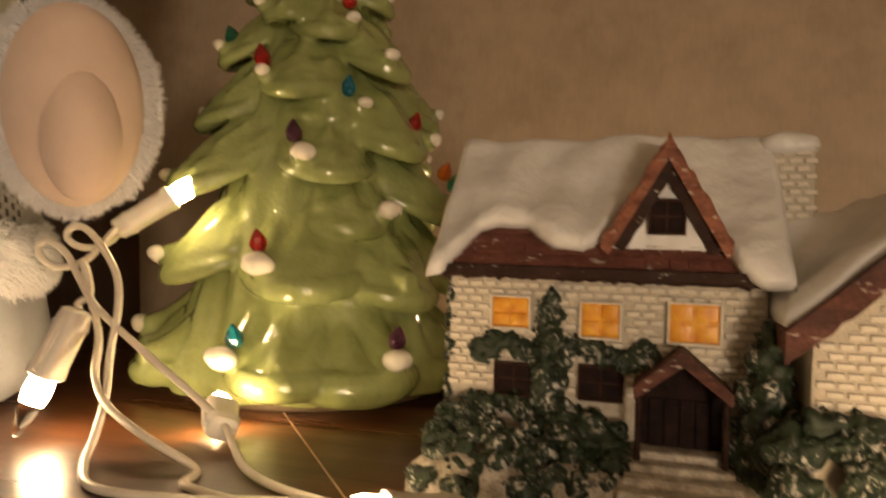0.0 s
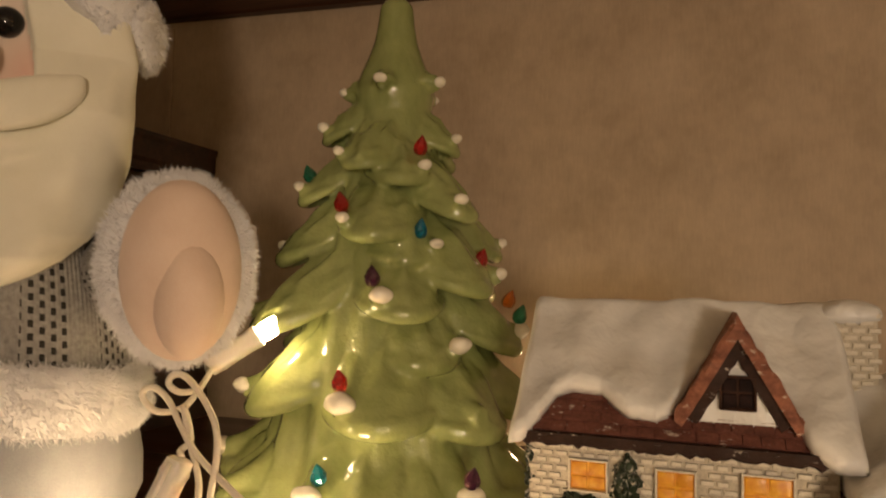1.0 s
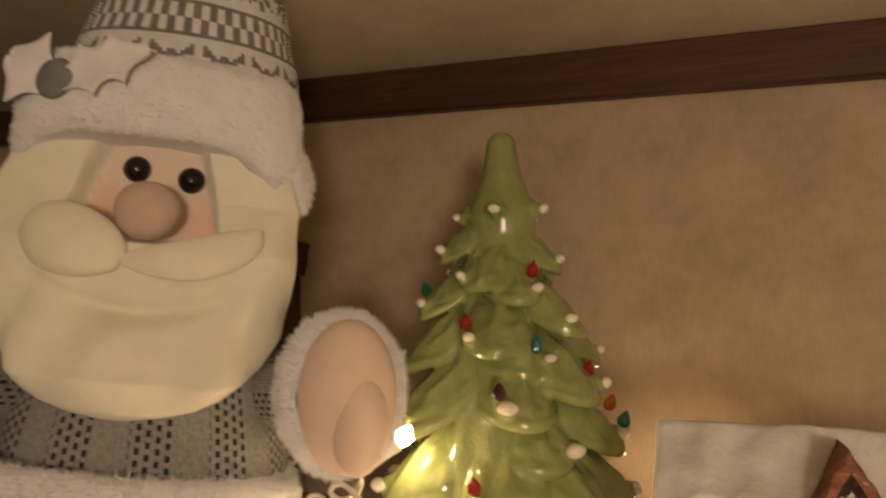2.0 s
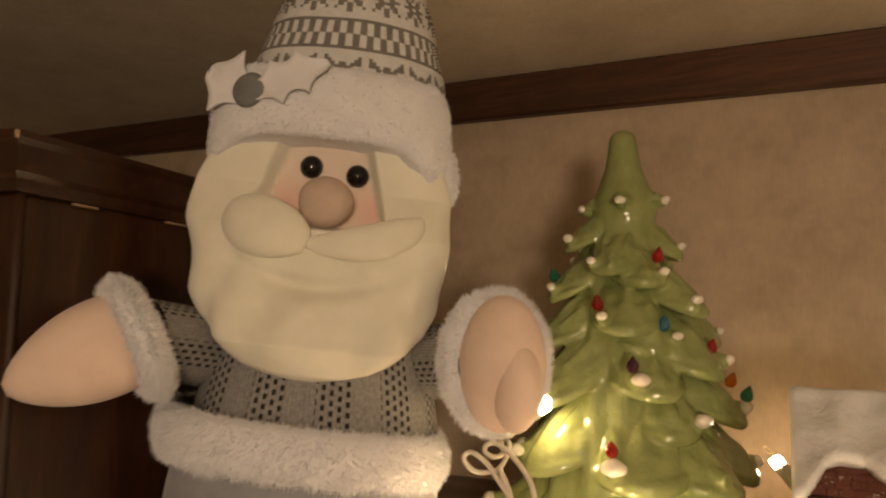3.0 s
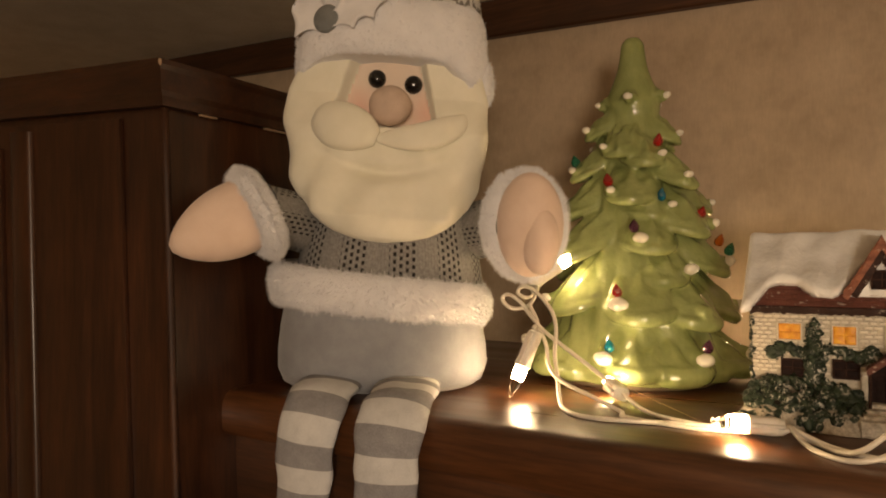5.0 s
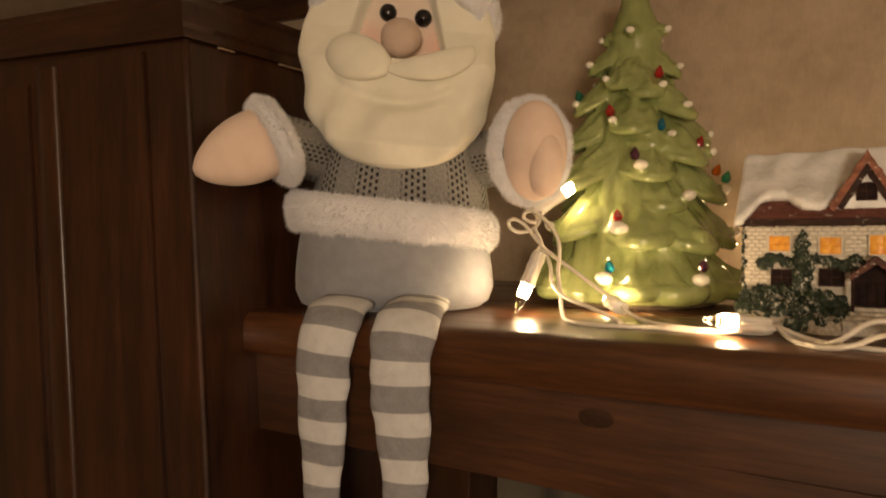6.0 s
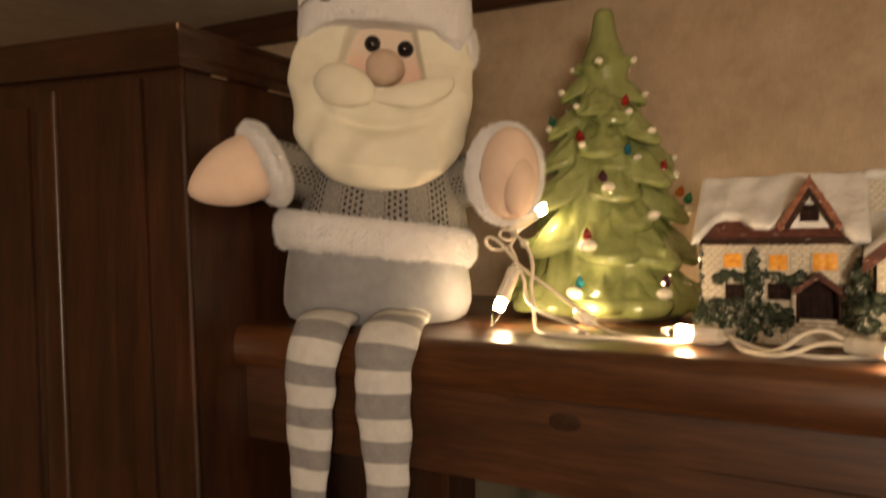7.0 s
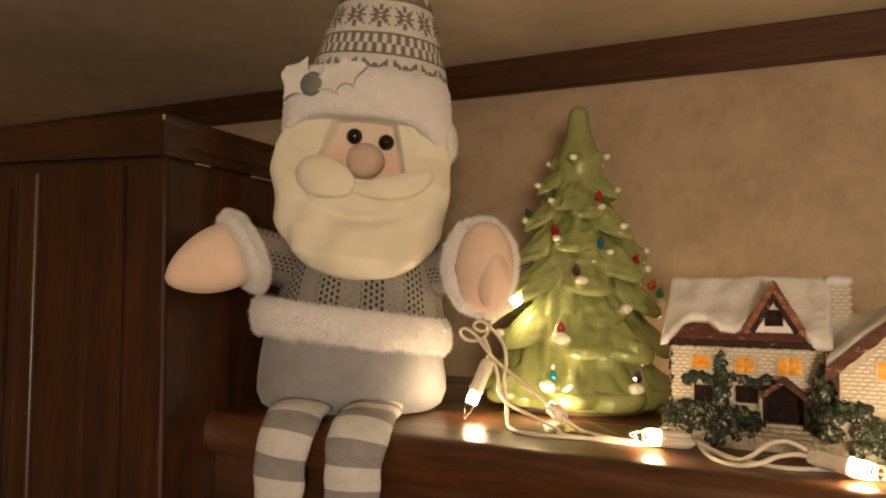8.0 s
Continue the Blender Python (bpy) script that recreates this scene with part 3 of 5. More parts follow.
def branch(m, n, turn, reach, zt, wide, thick, swing):
    """A drooping pad with pleats, a rolled lip along its lower edge, and a nose that carries the tip."""
    a = math.radians(turn + swing)
    flat = np.array((math.sin(a), -math.cos(a), 0.0))
    across = np.array((math.cos(a), math.sin(a), 0.0))
    small = zt > 0.21
    drop = math.radians(14 if small else 36 if zt > 0.04 else 25)
    along = flat * math.cos(drop) - np.array((0, 0, math.sin(drop)))
    over = flat * math.sin(drop) + np.array((0, 0, math.cos(drop)))
    long_ = reach * (0.50 if small else 0.60)
    low = max(0.0125, zt - (0.0 if small else 0.55 * thick + 0.002))
    mid = np.array((TX, TY, low)) + flat * (reach * 0.97 - long_ * math.cos(drop)) + np.array((0, 0, long_ * math.sin(drop)))
    pleats = 6 + n % 3
    rings = []
    for i in range(26):
        th = math.pi * (i + 0.02) / 25.04
        u = -math.cos(th)
        ring_ = []
        for j in range(36):
            ph = 2 * math.pi * j / 36
            x, y = math.sin(th) * math.cos(ph), math.sin(th) * math.sin(ph)
            ridge = 1 + ((0.15 if zt > 0.04 else 0.24) * math.cos(pleats * 1.9 * x * (1 - 0.2 * u) + n) * (1 - 0.6 * u * u) if y > 0 and not small else 0.0)
            skirt = -0.75 * thick * abs(x) ** 2.2
            wob = 0.0022 * noise.noise(Vector((x * 3.4 + turn, y * 3.4, u * 3.4 + n)))
            ring_.append(mid + along * u * long_ + across * x * wide * (1.0 - 0.12 * u) + over * (y * thick * (1.0 if y > 0 else 0.55) * ridge * (1 - 0.25 * u) + skirt + wob))
        rings.append(ring_)
    m.grid(rings, caps=(True, True))
    if not small:
        arc = []
        for q in np.radians(np.linspace(-78, 78, 22)):
            x = math.sin(q)
            arc.append(mid + along * math.cos(q) * long_ * 0.95 + across * x * wide * 0.92 - over * (0.18 * thick + 0.70 * thick * abs(x) ** 2.2))
        fat = thick * ((0.42 if zt > 0.04 else 0.52) + 0.06 * math.sin(2.3 * n))
        m.grid(tube(arc, fat * np.clip(np.cos(np.linspace(-1.45, 1.45, 22)), 0.12, 1) ** 0.55, 12), caps=(True, True))
    t = math.radians(turn)
    tip = np.array((TX + math.sin(t) * reach * 0.97, TY - math.cos(t) * reach * 0.97, zt - 0.001))
    root = np.array((TX + math.sin(t) * reach * 0.58, TY - math.cos(t) * reach * 0.58, zt + 0.14 * reach))
    line = [root + (tip - root) * k + np.array((0, 0, -0.0035 * math.sin(math.pi * k))) for k in np.linspace(0, 1, 9)]
    m.grid(tube(line, np.linspace(0.85 * thick, 0.36 * thick, 9), 14), caps=(True, True))


for n, b in enumerate(BRANCHES):
    branch(m, n, *b)
m_tree = m
cast = m.build("body", GLAZE, tree, "glossy green ceramic body")
weld = cast.modifiers.new("weld", "REMESH")
weld.mode, weld.voxel_size, weld.use_smooth_shade = "VOXEL", 0.0011, True
soften = cast.modifiers.new("soften", "SMOOTH")
soften.factor, soften.iterations = 0.5, 4
m = Mesh()
m.grid([[(TX + r * math.cos(a), TY + r * math.sin(a), z) for a in np.linspace(0, 2 * math.pi, 60, endpoint=False)] for r, z in ((0.060, 0.0), (0.063, 0.0015), (0.063, 0.0085))], caps=(True, False))
m.build("foot", UNGLAZED_SHADED, tree, "bare ceramic foot ring")
rng = random.Random(11)
for turn, reach, zt, wide, thick, swing in BRANCHES:
    if zt in (0.0560, 0.0200):
        continue  # these two carry no white
    size = np.interp(zt, [0.02, 0.06, 0.11, 0.15, 0.22], [0.0066, 0.0056, 0.0043, 0.0035, 0.0031]) * rng.uniform(0.88, 1.12)
    a = math.radians(turn)
    p = np.array((TX + math.sin(a) * reach * 0.965, TY - math.cos(a) * reach * 0.965, zt))
    m = Mesh()
    m.grid(egg(p, (size * rng.uniform(0.95, 1.25), size * 0.80, size * 0.95), frame_of((math.sin(a), -math.cos(a), 0.35)), 12, 18, size * 0.16, 200), caps=(True, True))
    m.build("snow_tip", SNOW_GLAZE, tree)


skin = BVHTree.FromPolygons(m_tree.v, m_tree.f)


def tree_bulb(place, colour):
    """A faceted plastic flame that leans out of the ceramic, on a short peg."""
    p = np.array(place, float)
    out = unit((p[0] - TX, p[1] - TY, 0.0))
    up = unit(out * 0.35 + np.array((0, 0, 1.0)))
    hit = skin.ray_cast(Vector(p + out * 0.06 + np.array((0, 0, 0.002))), Vector(-out), 0.0585)[0]
    if hit is not None:
        p = np.array(hit) + out * 0.0012
    ax = frame_of(up, out)
    size = 0.0050
    rings = []
    for h, r in ((-0.95, 0.30), (-0.8, 0.55), (-0.45, 0.72), (0.0, 0.74), (0.5, 0.5), (0.95, 0.2), (1.15, 0.03)):
        rings.append([p + ax[2] * h * size * 0.95 + r * size * (math.cos(a) * ax[0] + math.sin(a) * ax[1]) for a in np.linspace(0, 2 * math.pi, 8, endpoint=False)])
    mm = Mesh()
    mm.grid(rings, caps=(True, True))
    return mm.build("tree_light", JEWEL[colour], tree, colour + " plastic light", smooth=False)


for place, colour in (
        ((-0.1095, 0.3270, 0.1835), "red"), ((-0.1060, 0.3200, 0.1415), "blue"), ((-0.1297, 0.2870, 0.0715), "red"), ((-0.1315, 0.2740, 0.0335), "teal"),
        ((-0.0825, 0.3440, 0.1285), "red"), ((-0.1190, 0.2950, 0.1178), "purple"), ((-0.1416, 0.3060, 0.1535), "red"), ((-0.0640, 0.3510, 0.1008), "green"),
        ((-0.0740, 0.3680, 0.1080), "orange"), ((-0.1789, 0.3378, 0.1740), "green"), ((-0.0690, 0.2915, 0.0345), "purple"), ((-0.1950, 0.3900, 0.105), "red"),
        ((-0.1450, 0.3900, 0.190), "blue")):
    tree_bulb(place, colour)


# ---- the village house ----
house = thing("village_house", "small painted ceramic cottage with snow on its roof", "model house")
HX0, HX1, HY, HB = -0.0365, 0.0580, 0.2510, 0.3150


def lumpy_slab(x0, y0, x1, y1, z0, height, lump, seed, nx=60, ny=30):
    """A low mound with rounded sides over a rectangle."""
    rows = []
    for j in range(ny + 1):
        row = []
        for i in range(nx + 1):
            u, v = i / nx, j / ny
            x, y = x0 + (x1 - x0) * u, y0 + (y1 - y0) * v
            edge = min(u * (x1 - x0), (1 - u) * (x1 - x0), v * (y1 - y0), (1 - v) * (y1 - y0))
            rise = min(1.0, edge / 0.006) ** 0.5
            nn = noise.noise(Vector((x * 95 + seed, y * 95, 3.1)))
            side = 0.0035 * noise.noise(Vector((x * 60, y * 60, seed)))
            row.append((x + side * (1 - rise), y + side * (1 - rise), z0 + rise * (height + lump * nn)))
        rows.append(row)
    return rows


m = Mesh()
m.grid(lumpy_slab(-0.0435, 0.2230, 0.150, 0.330, 0.0005, 0.0095, 0.0035, 2.0), closed=False)
m.box(-0.0410, 0.2250, 0.0002, 0.146, 0.326, 0.004, 0.001)
m.build("base", STONE, house, "snowy rock base")
m = Mesh()
m.box(HX0 + 0.0006, HY + 0.0006, 0.004, HX1, HB, 0.0665)
m.prism([(HY + 0.001, 0.0665), (HB - 0.001, 0.0665), (0.283, 0.1035)], (HX0 + 0.0010, 0, 0), (0, 1, 0), (0, 0, 1), (HX1 - HX0 - 0.002, 0, 0))
wall = m.build("wall", MORTAR, house, "white brick front wall", smooth=False)

# roof: two slopes with rows of tiles
EY, EZ, RY, RZ = 0.2425, 0.0660, 0.2830, 0.1062


def roof_at(x, s, lift=0.0):
    """A place on the front slope; s goes from 0 at the eave to 1 at the ridge."""
    d = unit((0, RY - EY, RZ - EZ))
    nrm = np.array((0, -d[2], d[1]))
    return np.array((x, EY + (RY - EY) * s, EZ + (RZ - EZ) * s)) + nrm * lift


m = Mesh()
m.prism([(EY, EZ), (RY, RZ), (0.3235, EZ), (0.3225, EZ - 0.0022), (RY, RZ - 0.0026), (EY + 0.0006, EZ - 0.0022)], (HX0 - 0.0035, 0, 0), (0, 1, 0), (0, 0, 1), (HX1 - HX0 + 0.006, 0, 0))
roof = m.build("roof", ROOF, house, "red-brown roof", smooth=False)
rng = random.Random(5)
for k in range(4):
    x = HX0 - 0.0030
    while x < HX1 - 0.002:
        w = rng.uniform(0.0048, 0.0066)
        s0 = 0.015 + 0.075 * k
        mm = Mesh()
        a, b = s0, s0 + 0.085
        q = [roof_at(x, a, 0.0006 + rng.uniform(0, 0.0006)), roof_at(x + w - 0.0002, a, 0.0006 + rng.uniform(0, 0.0006)), roof_at(x + w - 0.0004, b, 0.0003), roof_at(x, b, 0.0003)]
        q2 = [roof_at(x, a, -0.0002), roof_at(x + w - 0.0004, a, -0.0002), roof_at(x + w - 0.0004, b, -0.0006), roof_at(x, b, -0.0006)]
        mm.poly(q)
        for i in range(4):
            j = (i + 1) % 4
            mm.poly([q2[i], q2[j], q[j], q[i]])
        mm.build("roof_tile", ROOF, roof, smooth=False)
        x += w
m = Mesh()
rows = []
for i, x in enumerate(np.linspace(HX0 - 0.0035, HX1 + 0.002, 60)):
    j = 0.0012 * noise.noise(Vector((x * 420, 0, 1)))
    rows.append([(x, EY - 0.0012 + j, EZ - 0.0034 + 1.4 * j), (x, EY - 0.0020 + j, EZ - 0.0026 + j), (x, EY - 0.0016, EZ + 0.0004), (x, EY + 0.0012, EZ + 0.0008), (x, HY + 0.0007, EZ - 0.0038 - j)])
m.grid(rows, closed=True, caps=(True, True))
m.build("eave", EAVE, house, "dark brown eave board", sharp=50)


def snow_edge(x):
    """How far down the slope the snow reaches, 0 at the eave."""
    s = np.interp(x, [-0.050, -0.044, -0.036, -0.031, -0.027, -0.022, -0.012, -0.007, -0.003, 0.006, 0.011, 0.016, 0.024, 0.034, 0.043, 0.049, 0.055, 0.064],
                  [-0.08, -0.10, -0.06, 0.10, 0.26, 0.30, 0.29, 0.20, 0.145, 0.135, 0.20, 0.36, 0.62, 0.62, 0.36, 0.02, -0.08, -0.08])
    return s + 0.010 * noise.noise(Vector((x * 140, 0.3, 0.7)))


m = Mesh()
rows = []
for x in np.linspace(HX0 - 0.0040, HX1 + 0.0050, 110):
    s0 = float(snow_edge(x))
    end = min(x - (HX0 - 0.0040), HX1 + 0.0050 - x)
    fat = 0.0042 * min(1, (end + 0.0004) / 0.0025) ** 0.5
    row = [roof_at(x, s0 + 0.03, 0.0002)]
    for u in np.linspace(0, 1, 26):
        s = s0 + (1.0 - s0) * u
        k = min(1.0, u / 0.09) ** 0.45
        lift = 0.0004 + fat * k + 0.0030 * k * noise.noise(Vector((x * 75, s * 2.6, 7.0)))
        row.append(roof_at(x, s - 0.015 * (1 - k), lift))
    ridge = RZ + 0.0030 * min(1, (end + 0.0004) / 0.004) ** 0.5
    row.append(np.array((x, RY, ridge + 0.0008 + 0.0008 * noise.noise(Vector((x * 80, 1, 2))))))
    row.append(np.array((x, RY + 0.006, ridge - 0.003)))
    row.append(np.array((x, 0.322, EZ + 0.002)))
    row.append(np.array((x, 0.322, EZ + 0.0002)))
    row.append(np.array((x, RY + 0.001, RZ - 0.004)))
    rows.append(row)
m.grid(rows, closed=True, caps=(True, True))
m.build("roof_snow", SNOW, house, "thick white snow on the roof")

# dormer gable
GX, GZ, GB = 0.0298, 0.1040, 0.0730
m = Mesh()
m.prism([(GX - 0.0165, GB - 0.001), (GX + 0.0165, GB - 0.001), (GX, GZ - 0.004)], (0, 0.2485, 0), (1, 0, 0), (0, 0, 1), (0, 0.030, 0))
dormer = m.build("dormer", SNOW, house, "white dormer wall", smooth=False)
for side in (-1, 1):
    m = Mesh()
    rows = []
    for u in np.linspace(0, 1, 26):
        x, z = GX + side * (0.0185 * u), GZ - (GZ - GB + 0.001) * u
        j = 0.0016 * noise.noise(Vector((x * 300, z * 300, side)))
        rows.append([(x, 0.2450 + j, z + 0.0004), (x, 0.2455, z + 0.0026 + j), (x, 0.279, z + 0.0026), (x, 0.279, z + 0.0002), (x - side * 0.0022, 0.2450 + j, z - 0.0014)])
    m.grid(rows, closed=True, caps=(True, True))
    m.build("dormer_roof", BARGE, dormer, "rust-brown dormer roof", sharp=40)
    m = Mesh()
    rows = []
    for u in np.linspace(0.08, 0.93, 24):
        x, z = GX + side * (0.0170 * u), GZ - 0.0030 - (GZ - GB - 0.001) * u
        j = 0.0018 * noise.noise(Vector((x * 330, z * 330, side)))
        rows.append([(x, 0.2466 + j, z + 0.0010), (x - side * 0.0038, 0.2466, z - 0.0017 + j), (x - side * 0.0038, 0.249, z - 0.0017), (x, 0.249, z + 0.0010)])
    m.grid(rows, closed=True, caps=(True, True))
    m.build("bargeboard", EAVE, dormer, "dark brown bargeboard", sharp=40)


def window(x0, z0, x1, z1, y, material, frame_material, bars, parent, depth=0.0014, label=""):
    """Frame, panes set back in it and glazing bars."""
    fr = 0.0007
    m = Mesh()
    m.box(x0 - fr, y - depth, z0 - fr, x0, y + 0.0008, z1 + fr, 0.0002)
    m.box(x1, y - depth, z0 - fr, x1 + fr, y + 0.0008, z1 + fr, 0.0002)
    m.box(x0, y - depth, z1, x1, y + 0.0008, z1 + fr, 0.0002)
    m.box(x0, y - depth * 1.5, z0 - fr, x1, y + 0.0008, z0, 0.0002)
    w = m.build("window", frame_material, parent, label, smooth=False)
    nx, nz = bars
    for i in range(nx):
        for j in range(nz):
            g = 0.00035
            a0, a1 = x0 + (x1 - x0) * i / nx + g, x0 + (x1 - x0) * (i + 1) / nx - g
            b0, b1 = z0 + (z1 - z0) * j / nz + g, z0 + (z1 - z0) * (j + 1) / nz - g
            Mesh().box(a0, y - 0.0007, b0, a1, y + 0.0006, b1, 0.0004).build("pane", material, w)
    m = Mesh()
    m.box(x0, y - 0.0003, z0, x1, y + 0.0007, z1)
    m.build("glazing_bar", material if material is PANE_LIT else frame_material, w, smooth=False)
    return w


OPENINGS = []
for x0, z0, x1, z1 in ((-0.0218, 0.0470, -0.0102, 0.0563), (0.0060, 0.0455, 0.0172, 0.0556), (0.0315, 0.0455, 0.0453, 0.0567)):
    OPENINGS.append((x0, z0, x1, z1))
    window(x0, z0, x1, z1, HY - 0.0004, PANE_LIT, BRICK, (2, 2), house, label="amber lit window in a white frame")
for x0, z0, x1, z1 in ((-0.0200, 0.0262, -0.0092, 0.0352), (0.0062, 0.0268, 0.0182, 0.0362)):
    OPENINGS.append((x0, z0, x1, z1))
    window(x0, z0, x1, z1, HY - 0.0004, PANE_DARK, DARK_TRIM, (2, 2), house, label="dark window")
window(0.0252, 0.0775, 0.0345, 0.0868, 0.2480, PANE_DARK, DARK_TRIM, (2, 2), dormer, label="dark dormer window")

# door, porch and steps
m = Mesh()
# near-black shape wider than the door, filling the porch recess with shade
m.prism([(0.0236, 0.0105), (0.0464, 0.0105), (0.0464, 0.0315), (0.0435, 0.0345), (0.0350, 0.0400), (0.0265, 0.0345), (0.0236, 0.0315)], (0, HY - 0.0022, 0), (1, 0, 0), (0, 0, 1), (0, 0.004, 0))
door_with_shade = m.build("door", PANE_DARK, house, "dark brown arched door", smooth=False)
for i in range(4):
    Mesh().box(0.0262 + 0.0044 * i, HY - 0.0030, 0.0110, 0.0301 + 0.0044 * i, HY - 0.0020, 0.0290, 0.0003).build("plank", PANE_DARK, door_with_shade)
m = Mesh()
for side in (-1, 1):
    m.prism([(0.0350, 0.0448), (0.0350 + side * 0.0132, 0.0338), (0.0350 + side * 0.0128, 0.0305), (0.0350, 0.0405)], (0, HY - 0.0150, 0), (1, 0, 0), (0, 0, 1), (0, 0.0155, 0))
porch = m.build("porch_roof", PORCH, house, "dark red-brown porch roof", smooth=False)
for side in (-1, 1):
    m = Mesh()
    m.grid(tube([(0.0350 + side * 0.0116, HY - 0.0125, z) for z in np.linspace(0.008, 0.0330, 6)], 0.0009, 8), caps=(True, True))
    m.build("porch_post", DARK_TRIM, porch)
for i in range(4):
    m = Mesh()
    z1 = 0.0150 - 0.0020 * i
    m.box(0.0225 - 0.0012 * i, HY - 0.0100 - 0.0062 * i, 0.0004, 0.0480 + 0.0012 * i, HY + 0.001, z1, 0.0007)
    m.build("step", STONE, house)

# chimney
m = Mesh().box(0.0600, 0.2760, 0.050, 0.0740, 0.2920, 0.1050, 0.0006)
chimney = m.build("chimney", MORTAR, house, "white brick chimney", smooth=False)
m = Mesh()
m.grid(egg((0.0668, 0.2840, 0.1072), (0.0092, 0.0100, 0.0040), None, 12, 28, 0.0012, 160, lambda d: (abs(d[0]) ** 4 + abs(d[1]) ** 4 + abs(d[2]) ** 3 + 1e-6) ** -0.22), caps=(True, True))
m.build("chimney_snow", SNOW, chimney, "white snow cap")

# the wing with its own gable
WX, WZ, WY0, WY1 = 0.1010, 0.0880, 0.2300, 0.3100
m = Mesh()
m.prism([(0.0655, 0.004), (0.1365, 0.004), (0.1365, 0.0535), (WX, WZ - 0.004), (0.0655, 0.0535)], (0, WY0 + 0.0006, 0), (1, 0, 0), (0, 0, 1), (0, WY1 - WY0, 0))
wing = m.build("wing_wall", MORTAR, house, "white brick gable wall", smooth=False)
for side in (-1, 1):
    m = Mesh()
    rows = []
    for u in np.linspace(-0.03, 1.14, 22):
        x, z = WX + side * (0.0375 * u), WZ + 0.001 - (WZ - 0.0545) * u
        j = 0.0016 * noise.noise(Vector((x * 220, z * 220, side)))
        rows.append([(x, WY0 - 0.0045 + j, z - 0.0066 + j), (x, WY0 - 0.0050 + j, z + 0.0022), (x, WY1, z + 0.0022), (x, WY1, z - 0.0010), (x, WY0, z - 0.0030)])
    m.grid(rows, closed=True, caps=(True, True))
    m.build("wing_roof", PORCH, wing, "red-brown gable roof edge", sharp=40)


def wing_snow_z(x, y):
    """Snow over the front gable and the low ridge behind it, run together."""
    gable_z = WZ + 0.0085 - 0.88 * math.sqrt((x - WX) ** 2 + 0.00003) - 0.0055 * max(0.0, (WY0 + 0.006 - y) / 0.009) ** 2
    ridge_z = 0.0905 - 0.95 * math.sqrt((y - 0.2830) ** 2 + 0.00002)
    z = max(gable_z, ridge_z) + 0.0012 * math.exp(-abs(gable_z - ridge_z) / 0.004)
    return max(0.0500, z + 0.0016 * noise.noise(Vector((x * 90, y * 90, 9))) + 0.0020 * noise.noise(Vector((x * 38, y * 38, 4))))


m = Mesh()
rows = []
for x in np.linspace(0.0590, 0.1460, 70):
    front = WY0 - 0.0010 + 0.0022 * noise.noise(Vector((x * 70, 3, 4)))
    row = [(x, front + 0.002, wing_snow_z(x, front) - 0.0060)]
    row += [(x, y, wing_snow_z(x, y)) for y in np.linspace(front, 0.3250, 44)]
    row.append((x, 0.3250, 0.0480))
    rows.append(row)
m.grid(rows, closed=True, caps=(True, True))
m.build("wing_snow", SNOW, wing, "white snow on the wing roof")
window(0.0850, 0.0475, 0.0960, 0.0580, WY0 - 0.0004, PANE_LIT, BRICK, (2, 2), wing, label="amber lit window in a white frame")
window(0.1050, 0.0475, 0.1160, 0.0580, WY0 - 0.0004, PANE_LIT, BRICK, (2, 2), wing, label="amber lit window in a white frame")


def bush(name, label, places, lump=0.0022, seed=0):
    """Lumps of modelled foliage grown together, with small leaf tufts standing out of them."""
    rng = random.Random(seed)
    m = Mesh()
    for c, r in places:
        m.grid(egg(c, r, None, 14, 20, min(r) * 0.75, 260, None), caps=(True, True))
        for _ in range(14):
            d = unit([rng.gauss(0, 1) for _ in range(3)])
            p = np.array(c) + d * np.array(r) * 1.0
            ax = frame_of(d + np.array((0, 0, 0.001)), (0.3, 0.2, 1))
            s = rng.uniform(0.0008, 0.0017)
            t1, t2, t3 = p + ax[0] * s, p + ax[1] * s, p - (ax[0] + ax[1]) * 0.7 * s
            m.tri(t1, t2, p + ax[2] * s * 0.9)
            m.tri(t2, t3, p + ax[2] * s * 0.9)
            m.tri(t3, t1, p + ax[2] * s * 0.9)
    return m.build(name, LEAF, house, label)


rng = random.Random(21)
low = []
for i in range(90):
    x = rng.uniform(-0.0375, 0.0215)
    v = rng.random()
    top = 0.0235 - 0.005 * max(0, (x - 0.005) / 0.016)
    z = 0.003 + (top - 0.003) * v
    y = HY - 0.001 - 0.027 * (1 - v) ** 0.9 * rng.uniform(0.85, 1.0)
    r = rng.uniform(0.0026, 0.0040)
    low.append(((x, y, z), (r * 1.15, r * 0.9, r)))
bush("shrub", "dark green shrub flecked with white", low, seed=1)
band = [((x, HY - 0.0010, 0.0405 + 0.0022 * math.sin(x * 260)), (0.0040, 0.0024, 0.0032)) for x in np.linspace(-0.0245, 0.0250, 14)]
band += [((-0.0240, HY - 0.001, 0.0395), (0.0050, 0.0026, 0.0042)), ((0.0245, HY - 0.001, 0.0408), (0.0050, 0.0028, 0.0050))]
band += [((HX0 + 0.0004, HY + rng.uniform(-0.0004, 0.004), z), (0.0014, 0.0018, 0.0022)) for z in np.linspace(0.024, 0.060, 13)]
bush("ivy", "dark green ivy on the wall", band, seed=2)
cone = [((-0.0035 + 0.0015 * math.sin(z * 900), HY - 0.0016, z), (0.0016 + 0.20 * (0.0575 - z) * (1 if z > 0.036 else 0.55), 0.0026, 0.0036)) for z in np.linspace(0.022, 0.0565, 13)]
bush("climbing_shrub", "dark green cone-shaped shrub", cone, seed=3)
